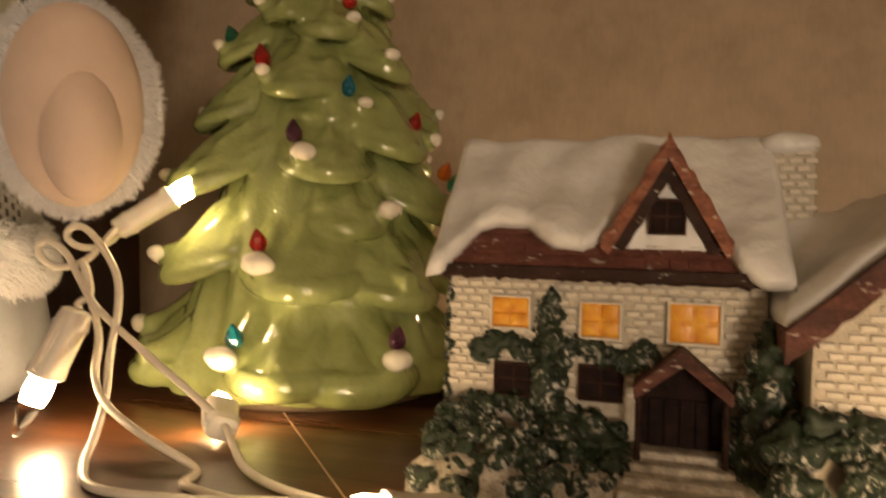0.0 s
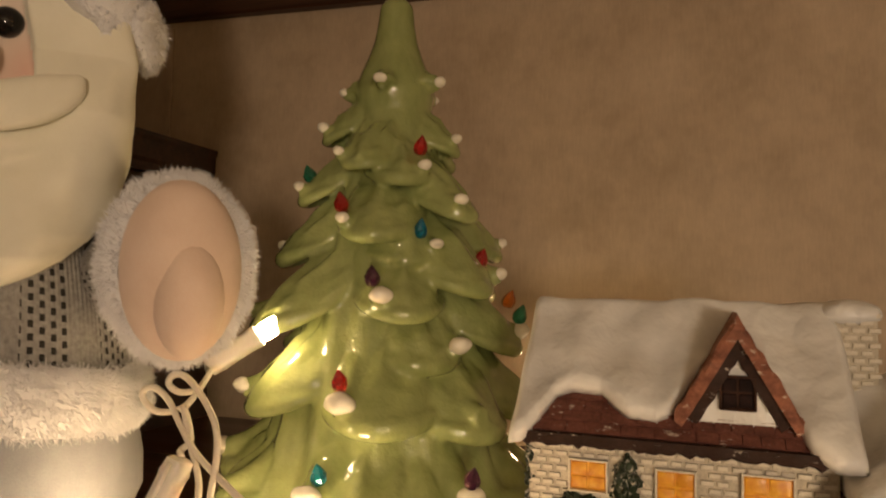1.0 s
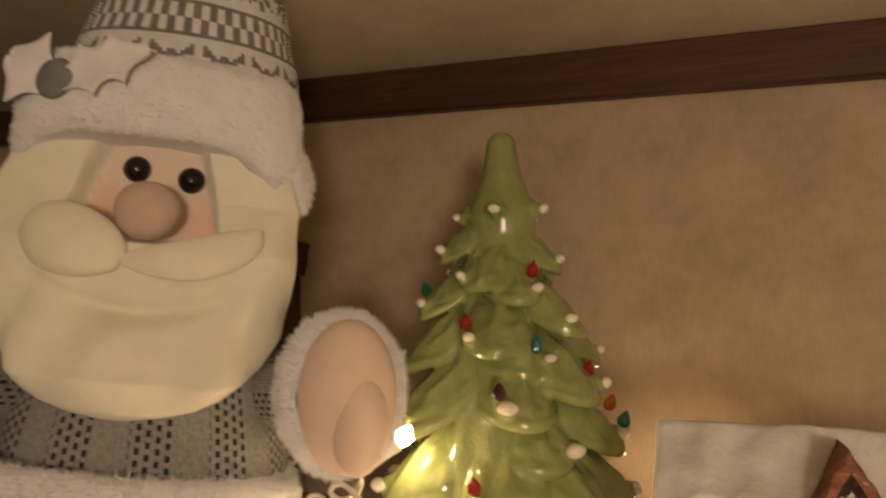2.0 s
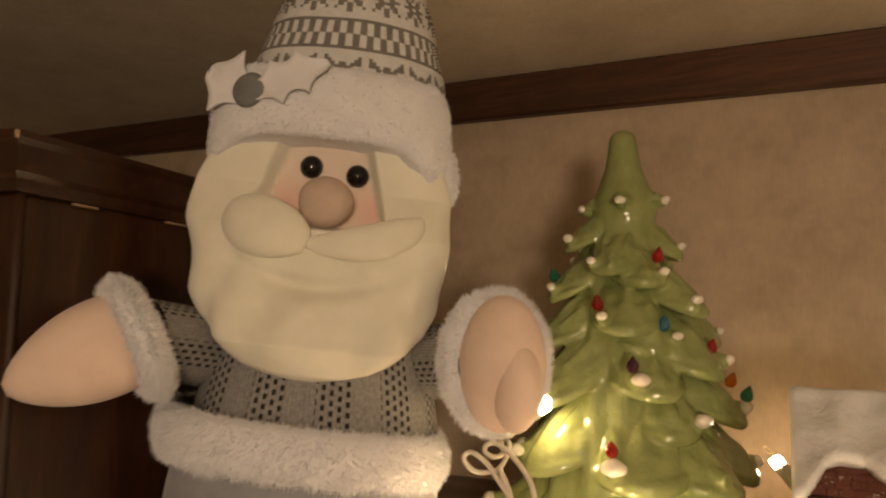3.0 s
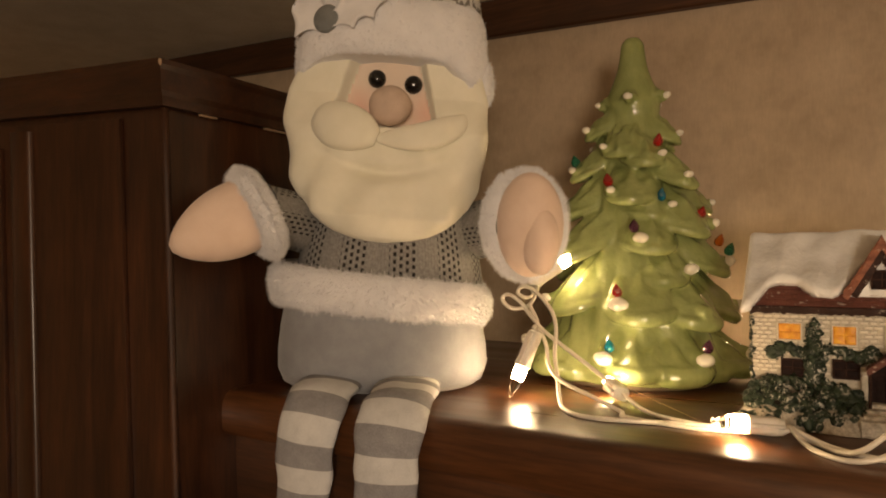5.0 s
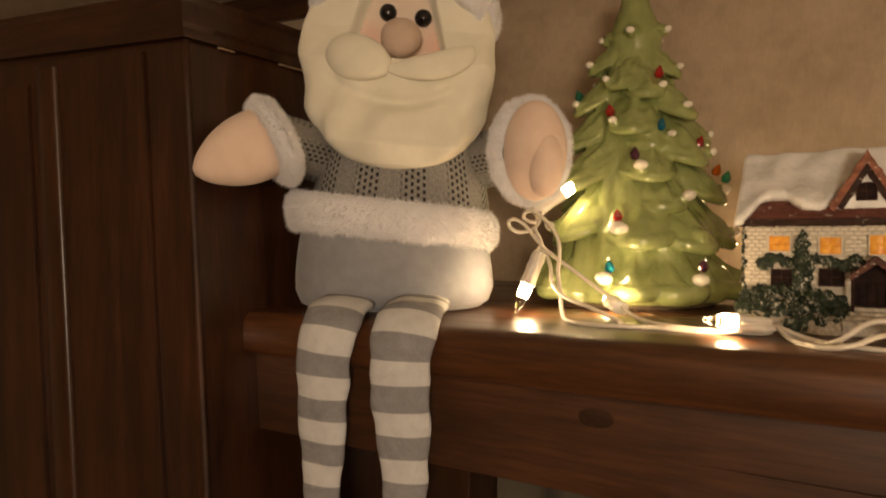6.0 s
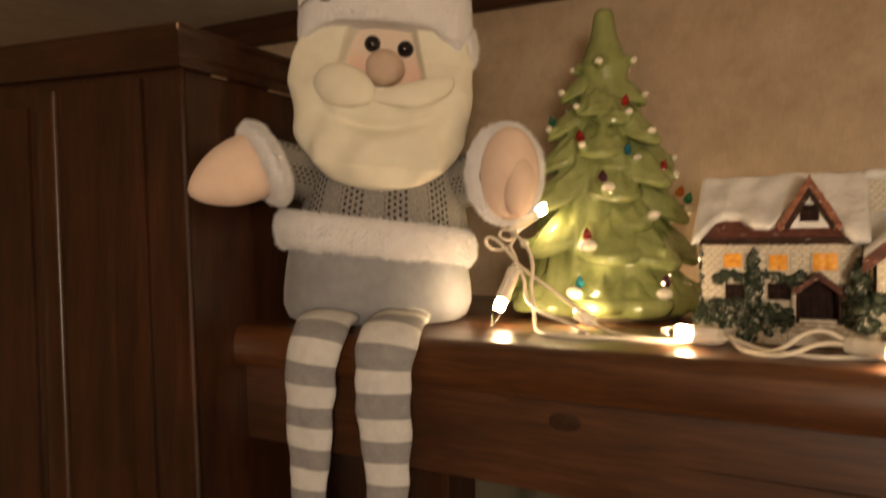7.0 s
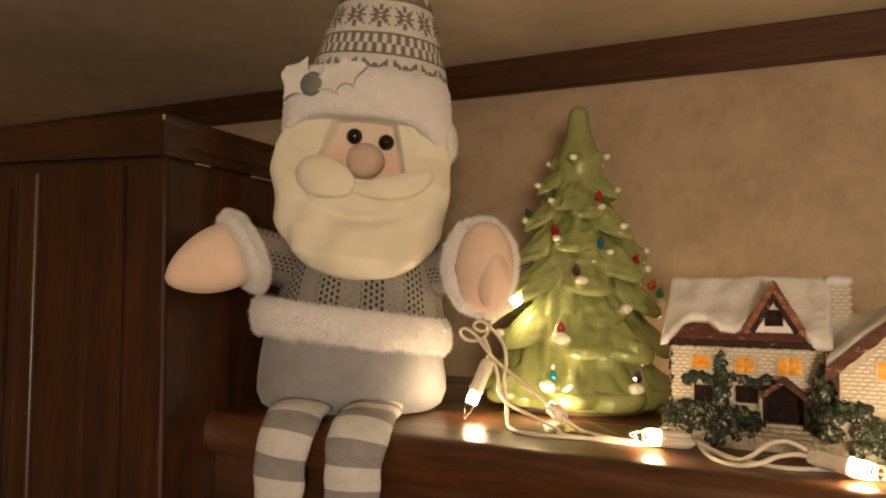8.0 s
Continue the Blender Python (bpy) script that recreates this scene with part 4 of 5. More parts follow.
side_b = [((0.0570 + 0.0012 * math.sin(z * 700), HY - 0.010, z), (0.0012 + 0.0095 * (1 - z / 0.052) ** 0.6, 0.0010 + 0.0080 * (1 - z / 0.052) ** 0.6, 0.0052)) for z in np.linspace(0.006, 0.0490, 15)]
bush("tall_shrub", "tall pointed dark green conifer beside the door", side_b, seed=4)
right = []
for i in range(70):
    x = rng.uniform(0.058, 0.146)
    v = rng.random()
    top = 0.034 - 0.010 * (x - 0.058) / 0.04 if x < 0.098 else 0.024
    z = 0.004 + (top - 0.004) * v
    right.append(((x, WY0 - 0.001 - 0.012 * (1 - v), z), (0.0050, 0.0038, 0.0042)))
bush("hedge", "dark green hedge flecked with white", right, seed=5)


# ---- the string of lamps ----
lights = thing("string_lights", "string of small white lamps on white cable, lit", "string lights")


def mini_lamp(tail, tip, lit=True):
    """Socket from tail towards tip, then a glass lamp that ends in a point at tip."""
    tail, tip = np.array(tail, float), np.array(tip, float)
    d = tip - tail
    L = np.linalg.norm(d)
    ax = frame_of(d, (0.2, 0.3, 1.0))
    m = Mesh()
    prof = [(0.0, 0.0034), (0.02, 0.0050), (0.10, 0.0054), (0.13, 0.0059), (0.16, 0.0054), (0.30, 0.0054), (0.44, 0.0056), (0.49, 0.0061), (0.53, 0.0061), (0.55, 0.0046)]
    m.grid([[tail + ax[2] * L * h + r * (abs(math.cos(a)) ** 4 + abs(math.sin(a)) ** 4) ** -0.25 * (math.cos(a) * ax[0] + 0.82 * math.sin(a) * ax[1]) for a in np.linspace(0, 2 * math.pi, 24, endpoint=False)] for h, r in prof], caps=(True, True))
    s = m.build("socket", PLASTIC, lights, "white plastic socket", sharp=50)
    m = Mesh()
    side = ax[0] * 0.0060
    m.grid(tube([tail + ax[2] * L * h + side for h in (0.05, 0.2, 0.4, 0.5)], 0.0011, 8), caps=(True, True))
    m.build("clip", PLASTIC, s)
    m = Mesh()
    prof = [(0.54, 0.0034), (0.58, 0.0043), (0.66, 0.0045), (0.745, 0.0039)]
    m.grid([[tail + ax[2] * L * h + r * (math.cos(a) * ax[0] + math.sin(a) * ax[1]) for a in np.linspace(0, 2 * math.pi, 16, endpoint=False)] for h, r in prof], caps=(True, True))
    m.build("lamp_glass", GLOW, s, "glowing warm white lamp")
    m = Mesh()
    prof = [(0.746, 0.0038), (0.81, 0.0033), (0.87, 0.0027), (0.92, 0.0016), (0.94, 0.0013), (0.97, 0.0018), (1.0, 0.0004)]
    m.grid([[tail + ax[2] * L * h + r * (math.cos(a) * ax[0] + math.sin(a) * ax[1]) for a in np.linspace(0, 2 * math.pi, 16, endpoint=False)] for h, r in prof], caps=(True, True))
    m.build("lamp_tip", GLASS, s, "clear glass tip")
    return s


mini_lamp((-0.1695, 0.2350, 0.0455), (-0.1830, 0.2215, 0.0020))
mini_lamp((-0.1940, 0.2790, 0.0740), (-0.1590, 0.3020, 0.1030))
mini_lamp((-0.1120, 0.2390, 0.0072), (-0.1330, 0.2670, 0.0120))
mini_lamp((-0.0160, 0.1985, 0.0072), (-0.0465, 0.1770, 0.0110))
mini_lamp((0.0510, 0.1840, 0.0075), (0.0880, 0.1560, 0.0070))
mini_lamp((-0.0380, 0.4430, 0.0300), (-0.0610, 0.4540, 0.0580))


def cable(points, radius=0.00138):
    m = Mesh()
    m.grid(tube(spline(points, 10), radius, 8), caps=(True, True))
    return m.build("cable", WIRE, lights, "white cable")


cable([(-0.1940, 0.2790, 0.0740), (-0.1802, 0.2620, 0.0734), (-0.1805, 0.2490, 0.0625), (-0.1921, 0.2470, 0.0595), (-0.1990, 0.2460, 0.0634), (-0.2000, 0.2460, 0.0678), (-0.1952, 0.2470, 0.0693), (-0.1866, 0.2460, 0.0646), (-0.1772, 0.2430, 0.0555), (-0.1663, 0.2400, 0.0458), (-0.1463, 0.2390, 0.0326), (-0.1260, 0.2410, 0.0180), (-0.1125, 0.2400, 0.0090), (-0.1040, 0.2330, 0.0050), (-0.0900, 0.2200, 0.0022), (-0.0700, 0.2100, 0.0016), (-0.0400, 0.2050, 0.0016), (-0.0120, 0.2010, 0.0065)])
cable([(-0.1930, 0.2800, 0.0730), (-0.1843, 0.2620, 0.0682), (-0.1853, 0.2520, 0.0673), (-0.1892, 0.2490, 0.0703), (-0.1873, 0.2480, 0.0744), (-0.1813, 0.2480, 0.0750), (-0.1718, 0.2460, 0.0695), (-0.1610, 0.2430, 0.0584), (-0.1570, 0.2400, 0.0464), (-0.1564, 0.2360, 0.0307), (-0.1517, 0.2290, 0.0167), (-0.1466, 0.2190, 0.0065), (-0.1392, 0.2071, 0.0018), (-0.1220, 0.1935, 0.0016), (-0.0950, 0.1950, 0.0016), (-0.0680, 0.2030, 0.0016), (-0.0450, 0.2060, 0.0016), (-0.0200, 0.2040, 0.0018), (-0.0120, 0.2000, 0.0060)])
cable([(-0.1695, 0.2350, 0.0455), (-0.1727, 0.2380, 0.0473), (-0.1717, 0.2420, 0.0505), (-0.1757, 0.2450, 0.0575), (-0.1809, 0.2480, 0.0625)])
cable([(-0.1790, 0.2460, 0.0627), (-0.1716, 0.2420, 0.0495), (-0.1634, 0.2380, 0.0359), (-0.1590, 0.2320, 0.0232), (-0.1478, 0.2260, 0.0149), (-0.1262, 0.2180, 0.0093), (-0.1057, 0.2162, 0.0018), (-0.1000, 0.2040, 0.0016), (-0.0750, 0.1990, 0.0013), (-0.0450, 0.1990, 0.0014), (-0.0120, 0.1995, 0.0055)])
cable([(-0.0120, 0.2000, 0.0060), (-0.0020, 0.1960, 0.0022), (0.0120, 0.1820, 0.0016), (0.0210, 0.1760, 0.0060), (0.0300, 0.1790, 0.0130), (0.0390, 0.1820, 0.0150), (0.0480, 0.1840, 0.0110), (0.0510, 0.1840, 0.0075)])
cable([(-0.0120, 0.2000, 0.0070), (-0.0040, 0.1880, 0.0020), (0.0060, 0.1740, 0.0014), (0.0160, 0.1680, 0.0018), (0.0260, 0.1690, 0.0040), (0.0350, 0.1730, 0.0080), (0.0440, 0.1790, 0.0090), (0.0510, 0.1835, 0.0070)])
cable([(-0.0115, 0.2005, 0.0065), (0.0060, 0.1900, 0.0020), (0.0260, 0.1800, 0.0014), (0.0400, 0.1770, 0.0014), (0.0560, 0.1850, 0.0014), (0.0800, 0.1980, 0.0014), (0.1200, 0.2050, 0.0014), (0.2000, 0.2150, 0.0014)])
cable([(0.0510, 0.1840, 0.0075), (0.0560, 0.1950, 0.0040), (0.0760, 0.2080, 0.0014), (0.1300, 0.2120, 0.0014), (0.2050, 0.2250, 0.0014)])
cable([(-0.0380, 0.4430, 0.0300), (-0.0250, 0.4200, 0.0150), (-0.0100, 0.4000, 0.0014), (0.0300, 0.3700, 0.0014), (0.1200, 0.3600, 0.0014), (0.2050, 0.3400, 0.0014)])


# ---- the plush doll ----
D_TURN = 28.0
DO = np.array((-0.2910, 0.2380, 0.0))
DR = np.array((math.cos(radians(D_TURN)), math.sin(radians(D_TURN)), 0.0))
DB = np.array((-math.sin(radians(D_TURN)), math.cos(radians(D_TURN)), 0.0))
UP = np.array((0.0, 0.0, 1.0))


def d_at(a, b, z):
    """A place on the doll: a to its own side, b backwards, z up."""
    return DO + a * DR + b * DB + z * UP


def h_at(a, b, z, tilt=5.0):
    """The same for the head, which leans to one side."""
    c, s = math.cos(radians(tilt)), math.sin(radians(tilt))
    return d_at(c * a + s * (z - 0.15), b, 0.15 + c * (z - 0.15) - s * a)


def d_dir(a, b, z):
    return a * DR + b * DB + z * UP


S_GREY, S_FUR, S_KNIT, S_CREAM, S_FACE, S_NOSE, S_BLACK, S_PEACH, S_SG, S_SC, S_HD, S_HL, S_BUTTON = range(13)
doll = Mesh()


def ring(at, z, ra, rb, ca=0.0, cb=0.0, n=72, power=2.4, tilt=0.0):
    out = []
    for t in np.linspace(0, 2 * math.pi, n, endpoint=False):
        c, s = math.cos(t), math.sin(t)
        k = (abs(c) ** power + abs(s) ** power) ** (-1 / power)
        out.append(at(ca + ra * k * c, cb + rb * k * s, z - tilt * ra * k * c))
    return out


# lower body, softly dented
rows = []
for z, ra, rb in ((0.0005, 0.058, 0.040), (0.0012, 0.070, 0.054), (0.006, 0.0775, 0.062), (0.016, 0.0815, 0.0670), (0.030, 0.0815, 0.068), (0.045, 0.080, 0.065), (0.058, 0.078, 0.060), (0.070, 0.076, 0.058)):
    rows.append(ring(d_at, z, ra * 0.97, rb, -0.0075, 0.0, tilt=0.0 if z < 0.03 else 0.10 * (z - 0.03) / 0.04))
rows = [[p + unit((p - DO) * (1, 1, 0.001)) * 0.002 * noise.noise(Vector(p * 28)) for p in r] for r in rows]
doll.grid(rows, S_GREY, caps=(True, True))

# sweater
rows = []
for i, z in enumerate(np.linspace(0.060, 0.150, 24)):
    u = i / 23
    rows.append(ring(d_at, z, 0.0745 - 0.020 * u ** 1.5, 0.056 - 0.010 * u ** 1.5, -0.004 + 0.006 * u, 0.0, 96, 2.3, 0.09))
doll.grid(rows, S_KNIT, uv=(99, 17))

# fur belt
pts, nrm, rows = [], [], []
for i in range(15):
    th = math.pi * i / 14
    zz, out = 0.0700 - 0.0145 * math.cos(th), 0.0075 * math.sin(th)
    r = ring(d_at, zz, 0.0765 + out, 0.060 + out, -0.0100, 0.0, 96, 2.3, 0.115)
    r = [p + unit((p - DO) * (1, 1, 0)) * 0.0018 * noise.noise(Vector(p * 130)) - UP * 0.0022 * max(0.0, math.cos(th)) * noise.noise(Vector(p * 75)) for p in r]
    rows.append(r)
    c = DO + DR * -0.005 + UP * 0.0665
    for p in r:
        pts.append(p)
        nrm.append(unit((p - c) * (1, 1, 0)) * math.sin(th) + UP * -math.cos(th) * 0.6)
doll.grid(rows, S_FUR)
fur(doll, pts, nrm, 15000, 0.0042, S_FUR, 0.25, 0.0004, seed=2)


# head with beard: one skin, the face opening set back in it
def head_size(z):
    ra = np.interp(z, [0.107, 0.109, 0.113, 0.119, 0.126, 0.136, 0.150, 0.168, 0.190, 0.215, 0.240, 0.262, 0.285], [0.008, 0.021, 0.034, 0.045, 0.055, 0.0635, 0.0695, 0.0725, 0.0735, 0.0720, 0.0650, 0.056, 0.046])
    rb = np.interp(z, [0.107, 0.110, 0.116, 0.126, 0.140, 0.164, 0.190, 0.215, 0.240, 0.262, 0.285], [0.004, 0.0090, 0.0150, 0.0240, 0.0340, 0.0430, 0.0450, 0.0420, 0.0400, 0.039, 0.037])
    return ra, rb


def in_face(a, z):
    """1 inside the face opening, which widens downwards."""
    half = 0.0290 + 0.30 * (0.240 - z)
    return max(0.0, min(1.0, (half - abs(a + 0.0050)) / 0.0085)) * max(0.0, min(1.0, (z - 0.1880) / 0.006)) * max(0.0, min(1.0, (0.252 - z) / 0.004))


def head_point(t, z):
    ra, rb = head_size(z)
    c, s = math.cos(t), math.sin(t)
    k = (abs(c) ** 2.7 + abs(s) ** 2.7) ** (-1 / 2.7)
    front = min(rb, np.interp(z, [0.188, 0.214], [0.0225, 0.0100]))
    behind = rb * np.interp(z, [0.120, 0.165], [1.0, 1.35])
    a, b = ra * k * c, (front if s < 0 else behind) * k * s + np.interp(z, [0.107, 0.116, 0.130, 0.150, 0.175], [-0.0500, -0.0450, -0.0390, -0.0330, -0.0300])
    if s > 0:
        a *= 1 - 0.42 * (k * s) ** 1.2
    a -= np.interp(z, [0.13, 0.19], [0.0, 0.0035])
    f = in_face(a, z) if s < 0 else 0.0
    p = np.array((a, b + np.interp(z, [0.188, 0.214], [0.0230, 0.0120]) * f * f * (3 - 2 * f), z))
    soft = 0.0056 * noise.noise(Vector((a * 42, b * 42, z * 30))) * (1 - f)
    crease = -0.0085 * math.exp(-((z - 0.1560 - 5.5 * a * a) / 0.0050) ** 2) * (1 if s < 0 else 0) * max(0, 1 - abs(a) / 0.055)
    p[:2] *= 1 + (soft + crease) / 0.06
    return p, f


zs = np.concatenate([np.linspace(0.107, 0.125, 18), np.linspace(0.1262, 0.284, 170)])
HC = 340
ts = np.linspace(0, 2 * math.pi, HC, endpoint=False)
rows, marks = [], []
for z in zs:
    row, mk = [], []
    for t in ts:
        p, f = head_point(t, z)
        row.append(h_at(*p))
        mk.append(f)
    rows.append(row)
    marks.append(mk)
slots = [[S_FACE if (marks[i][j] + marks[i + 1][(j + 1) % HC]) > 1.7 else S_CREAM for j in range(HC)] for i in range(len(zs) - 1)]
doll.grid(rows, S_CREAM, caps=(True, True), slots=slots)
# moustache: two soft lobes that meet under the nose
for spine, rad, sharp_ in (
        ([(-0.0035, -0.0500, 0.1805), (-0.0150, -0.0515, 0.1855), (-0.0290, -0.0505, 0.1900), (-0.0410, -0.0480, 0.1930), (-0.0510, -0.0450, 0.1940)], 0.0172, 0.50),
        ([(-0.0035, -0.0500, 0.1805), (0.0110, -0.0520, 0.1800), (0.0270, -0.0525, 0.1805), (0.0420, -0.0510, 0.1840), (0.0530, -0.0480, 0.1895), (0.0585, -0.0455, 0.1960)], 0.0102, 0.60)):
    line = spline([d_at(*p) for p in spine], 12)
    radii = rad * np.maximum(0.05, np.sin(math.pi * np.linspace(0.045, 0.992, len(line)) ** (0.95 if sharp_ > 0.6 else 1.1))) ** sharp_
    doll.grid(tube(line - DB * 0.003, radii, 24, 0.50, up=-DB), S_CREAM, caps=(True, True))
doll.grid(egg(d_at(-0.0035, -0.0500, 0.1805), (0.004, 0.003, 0.003)), S_CREAM, caps=(True, True))

doll.grid(egg(d_at(0.0050, -0.0475, 0.2045), (0.0155, 0.0110, 0.0145), np.array([DR, DB, UP]), 16, 26, 0.0006, 90), S_NOSE, caps=(True, True))
for place in ((-0.0072, -0.0292, 0.2289), (0.0198, -0.0292, 0.2238)):
    doll.grid(egg(d_at(*place), (0.0068, 0.0060, 0.0068), np.array([DR, DB, UP]), 14, 20), S_BLACK, caps=(True, True))

# hat: fur brim, then rows of stitches
pts, nrm, rows = [], [], []
for i in range(17):
    th = math.pi * (i - 0.5) / 15
    zz, out = 0.2610 - 0.0205 * math.cos(th), 0.0062 * math.sin(th)
    low = (1 - i / 16)
    r = []
    for t in np.linspace(0, 2 * math.pi, 110, endpoint=False):
        c, s = math.cos(t), math.sin(t)
        k = (abs(c) ** 2.4 + abs(s) ** 2.4) ** (-1 / 2.4)
        ra, rb = 0.0675 + out - 0.005 * (i / 16), (0.0300 if s < 0 else 0.042) + out - 0.002 * (i / 16)
        sag = (-0.026 if c > 0 else -0.020) * min(1.0, abs(c * k)) ** 5
        p = h_at(ra * k * c * (1 - (0.25 * k * s if s > 0 else 0)) - 0.006, rb * k * s - 0.021, zz + sag * low)
        p = p + unit((p - h_at(0, -0.02, zz)) * (1, 1, 0.01)) * 0.0014 * noise.noise(Vector(p * 110))
        r.append(p)
        pts.append(p)
        nrm.append(unit((p - h_at(0, 0, 0.261)) * (1, 1, 0)) * math.sin(th) - UP * math.cos(th) * 0.5)
    rows.append(r)
doll.grid(rows, S_FUR, caps=(True, True))
fur(doll, pts, nrm, 15000, 0.0021, S_FUR, 0.15, 0.0004, seed=3, cols=110)
lug = egg(h_at(0.0655, -0.012, 0.2330), (0.0065, 0.018, 0.0160), np.array([DR, DB, UP]), 12, 18, 0.002, 110)
doll.grid(lug, S_FUR, caps=(True, True))
fur(doll, [p for r in lug for p in r], [unit(p - h_at(0.0655, -0.012, 0.2330)) for r in lug for p in r], 1500, 0.0030, S_FUR, 0.2, 0.0004, seed=4, cols=18)

BLANK, FULL = "............", "############"
BARS = ["##..##..##.."] * 4 + ["..##..##..##"] * 4
VEE = [".....##.....", "...######...", ".###.##.###.", ".##......##.", ".#........#."]
FLAKE = [".....##.....", ".#...##...#.", "..##.##.##..", "..###..###..", "...######...", ".####..####.", "...######...", "..###..###..", "..##.##.##..", ".#...##...#.", ".....##....."]
PEAKS = [FULL, FULL, ".##########.", "..########..", "...######...", "....####....", ".....##.....", BLANK, "#..........#", "##........##", "###......###", "####....####", "#####..#####", FULL, FULL]
knit = [BLANK] * 2 + VEE + [BLANK] * 2 + [FULL] + BARS + [FULL] + [BLANK] * 2 + FLAKE + [BLANK] * 2 + PEAKS
COLS = 168
rows, slots = [], []
nr = len(knit)
for i in range(2 * nr + 1):
    u = i / (2 * nr)
    z = 0.2780 + 0.0935 * u
    back = 0.0 if u < 0.8 else 0.05 * (u - 0.8) ** 1.5
    ra = np.interp(u, [0, 0.15, 0.5, 0.8, 0.92, 1.0], [0.0600, 0.0575, 0.0480, 0.0385, 0.0310, 0.0120])
    rb = np.interp(u, [0, 0.15, 0.5, 0.8, 0.92, 1.0], [0.0300, 0.0300, 0.0290, 0.0265, 0.0230, 0.0100])
    r = []
    for j in range(2 * COLS):
        t = math.pi * j / COLS
        puff = 0.0008 * (1 if (i % 2 and j % 2) else 0)
        wob = 0.0012 * noise.noise(Vector((math.cos(t) * 2, math.sin(t) * 2, u * 5)))
        r.append(h_at((ra + puff + wob) * math.cos(t) - 0.001, (rb + puff + wob) * math.sin(t) + back - 0.016, z))
    rows.append(r)
for i in range(2 * nr):
    line = knit[i // 2]
    slots.append([S_HD if line[(j // 2) % COLS % len(line)] == "#" else S_HL for j in range(2 * COLS)])
doll.grid(rows, S_HL, caps=(False, True), slots=slots)

# holly leaves and a grey felt berry on the brim
def leaf(c, along, across, out, length, width, lobes=3):
    """A thick felt holly leaf with pointed lobes, a little curled."""
    edge = []
    n = 48
    for i in range(n + 1):
        u = i / n
        w = width * math.sin(math.pi * min(1, u * 0.96 + 0.04)) ** 0.7 * (0.58 + 0.42 * (1 - abs(math.sin(math.pi * lobes * u))) ** 1.3)
        edge.append((u, w))
    rows = []
    for u, w in edge:
        mid = c + along * length * u + out * (0.003 * math.sin(math.pi * u) + 0.001)
        row = []
        for k in np.linspace(-1, 1, 7):
            row.append(mid + across * w * k + out * 0.0022 * k * k)
        for k in np.linspace(1, -1, 7):
            row.append(mid + across * w * k + out * (0.0022 * k * k - 0.0014))
        rows.append(row)
    doll.grid(rows, S_FUR, closed=True, caps=(True, True))


berry = np.array((-0.3027, 0.1780, 0.2666))
face_out = unit(d_dir(-0.35, -0.93, 0.1))
front_out = unit(d_dir(0.05, -1.0, 0.12))
one = unit(d_dir(-0.80, 0.10, 0.50))
leaf(berry - UP * 0.003, one, unit(np.cross(face_out, one)), face_out, 0.030, 0.0200, 2)
two = unit(d_dir(0.92, -0.16, 0.34))
leaf(berry - UP * 0.004 + front_out * 0.004, two, unit(np.cross(front_out, two)), front_out, 0.048, 0.0150, 3)
doll.grid(egg(berry + face_out * 0.004, (0.0105, 0.0105, 0.0052), frame_of(face_out), 12, 22), S_BUTTON, caps=(True, True))


# arms: knitted sleeve, fur cuff, fleece mitten
def arm(shoulder, cuff, point, roll, seed, oval=(1.0, 1.08)):
    """Sleeve from shoulder to cuff; the mitten goes on along point."""
    shoulder, cuff = np.array(shoulder), np.array(cuff)
    d = unit(point)
    ax = frame_of(d, roll)
    mid = 0.5 * (shoulder + cuff) + np.array((0, 0, 0.002))
    line = spline([shoulder, mid, cuff], 8)
    doll.grid(tube(line, np.interp(np.linspace(0, 1, len(line)), [0, 1], [0.022, 0.0215]), 36), S_KNIT, uv=(40, 12))
    pts, nrm, rows = [], [], []
    for i in range(13):
        th = 2 * math.pi * i / 12
        r = []
        for t in np.linspace(0, 2 * math.pi, 40, endpoint=False):
            e = math.cos(t) * ax[0] * oval[0] + math.sin(t) * ax[1] * oval[1]
            p = cuff + e * (0.0210 + 0.0102 * math.cos(th)) + d * (0.0080 * math.sin(th))
            p = p + e * 0.0016 * noise.noise(Vector(p * 120))
            r.append(p)
            pts.append(p)
            nrm.append(unit(e * math.cos(th) + d * math.sin(th)))
        rows.append(r)
    doll.grid(rows, S_FUR)
    fur(doll, pts, nrm, 14000, 0.0038, S_FUR, 0.12, 0.00035, seed, 40)
    return d, ax


def mitten(cuff, d, ax, length, wide, tall, thumb):
    rows = []
    for i in range(18):
        u = i / 17
        r = (1 - (0.985 * u) ** 2.4) ** 0.62 * (0.92 + 0.10 * math.sin(math.pi * u))
        r = max(0.03, r)
        rows.append([cuff + d * (length * u - 0.004) + ax[0] * wide * r * math.cos(t) + ax[1] * tall * r * math.sin(t) for t in np.linspace(0, 2 * math.pi, 32, endpoint=False)])
    doll.grid(rows, S_PEACH, caps=(True, True))
    along, right, above, radii = thumb
    doll.grid(egg(cuff + d * along + ax[0] * right + ax[1] * above, radii, ax, 14, 22), S_PEACH, caps=(True, True))


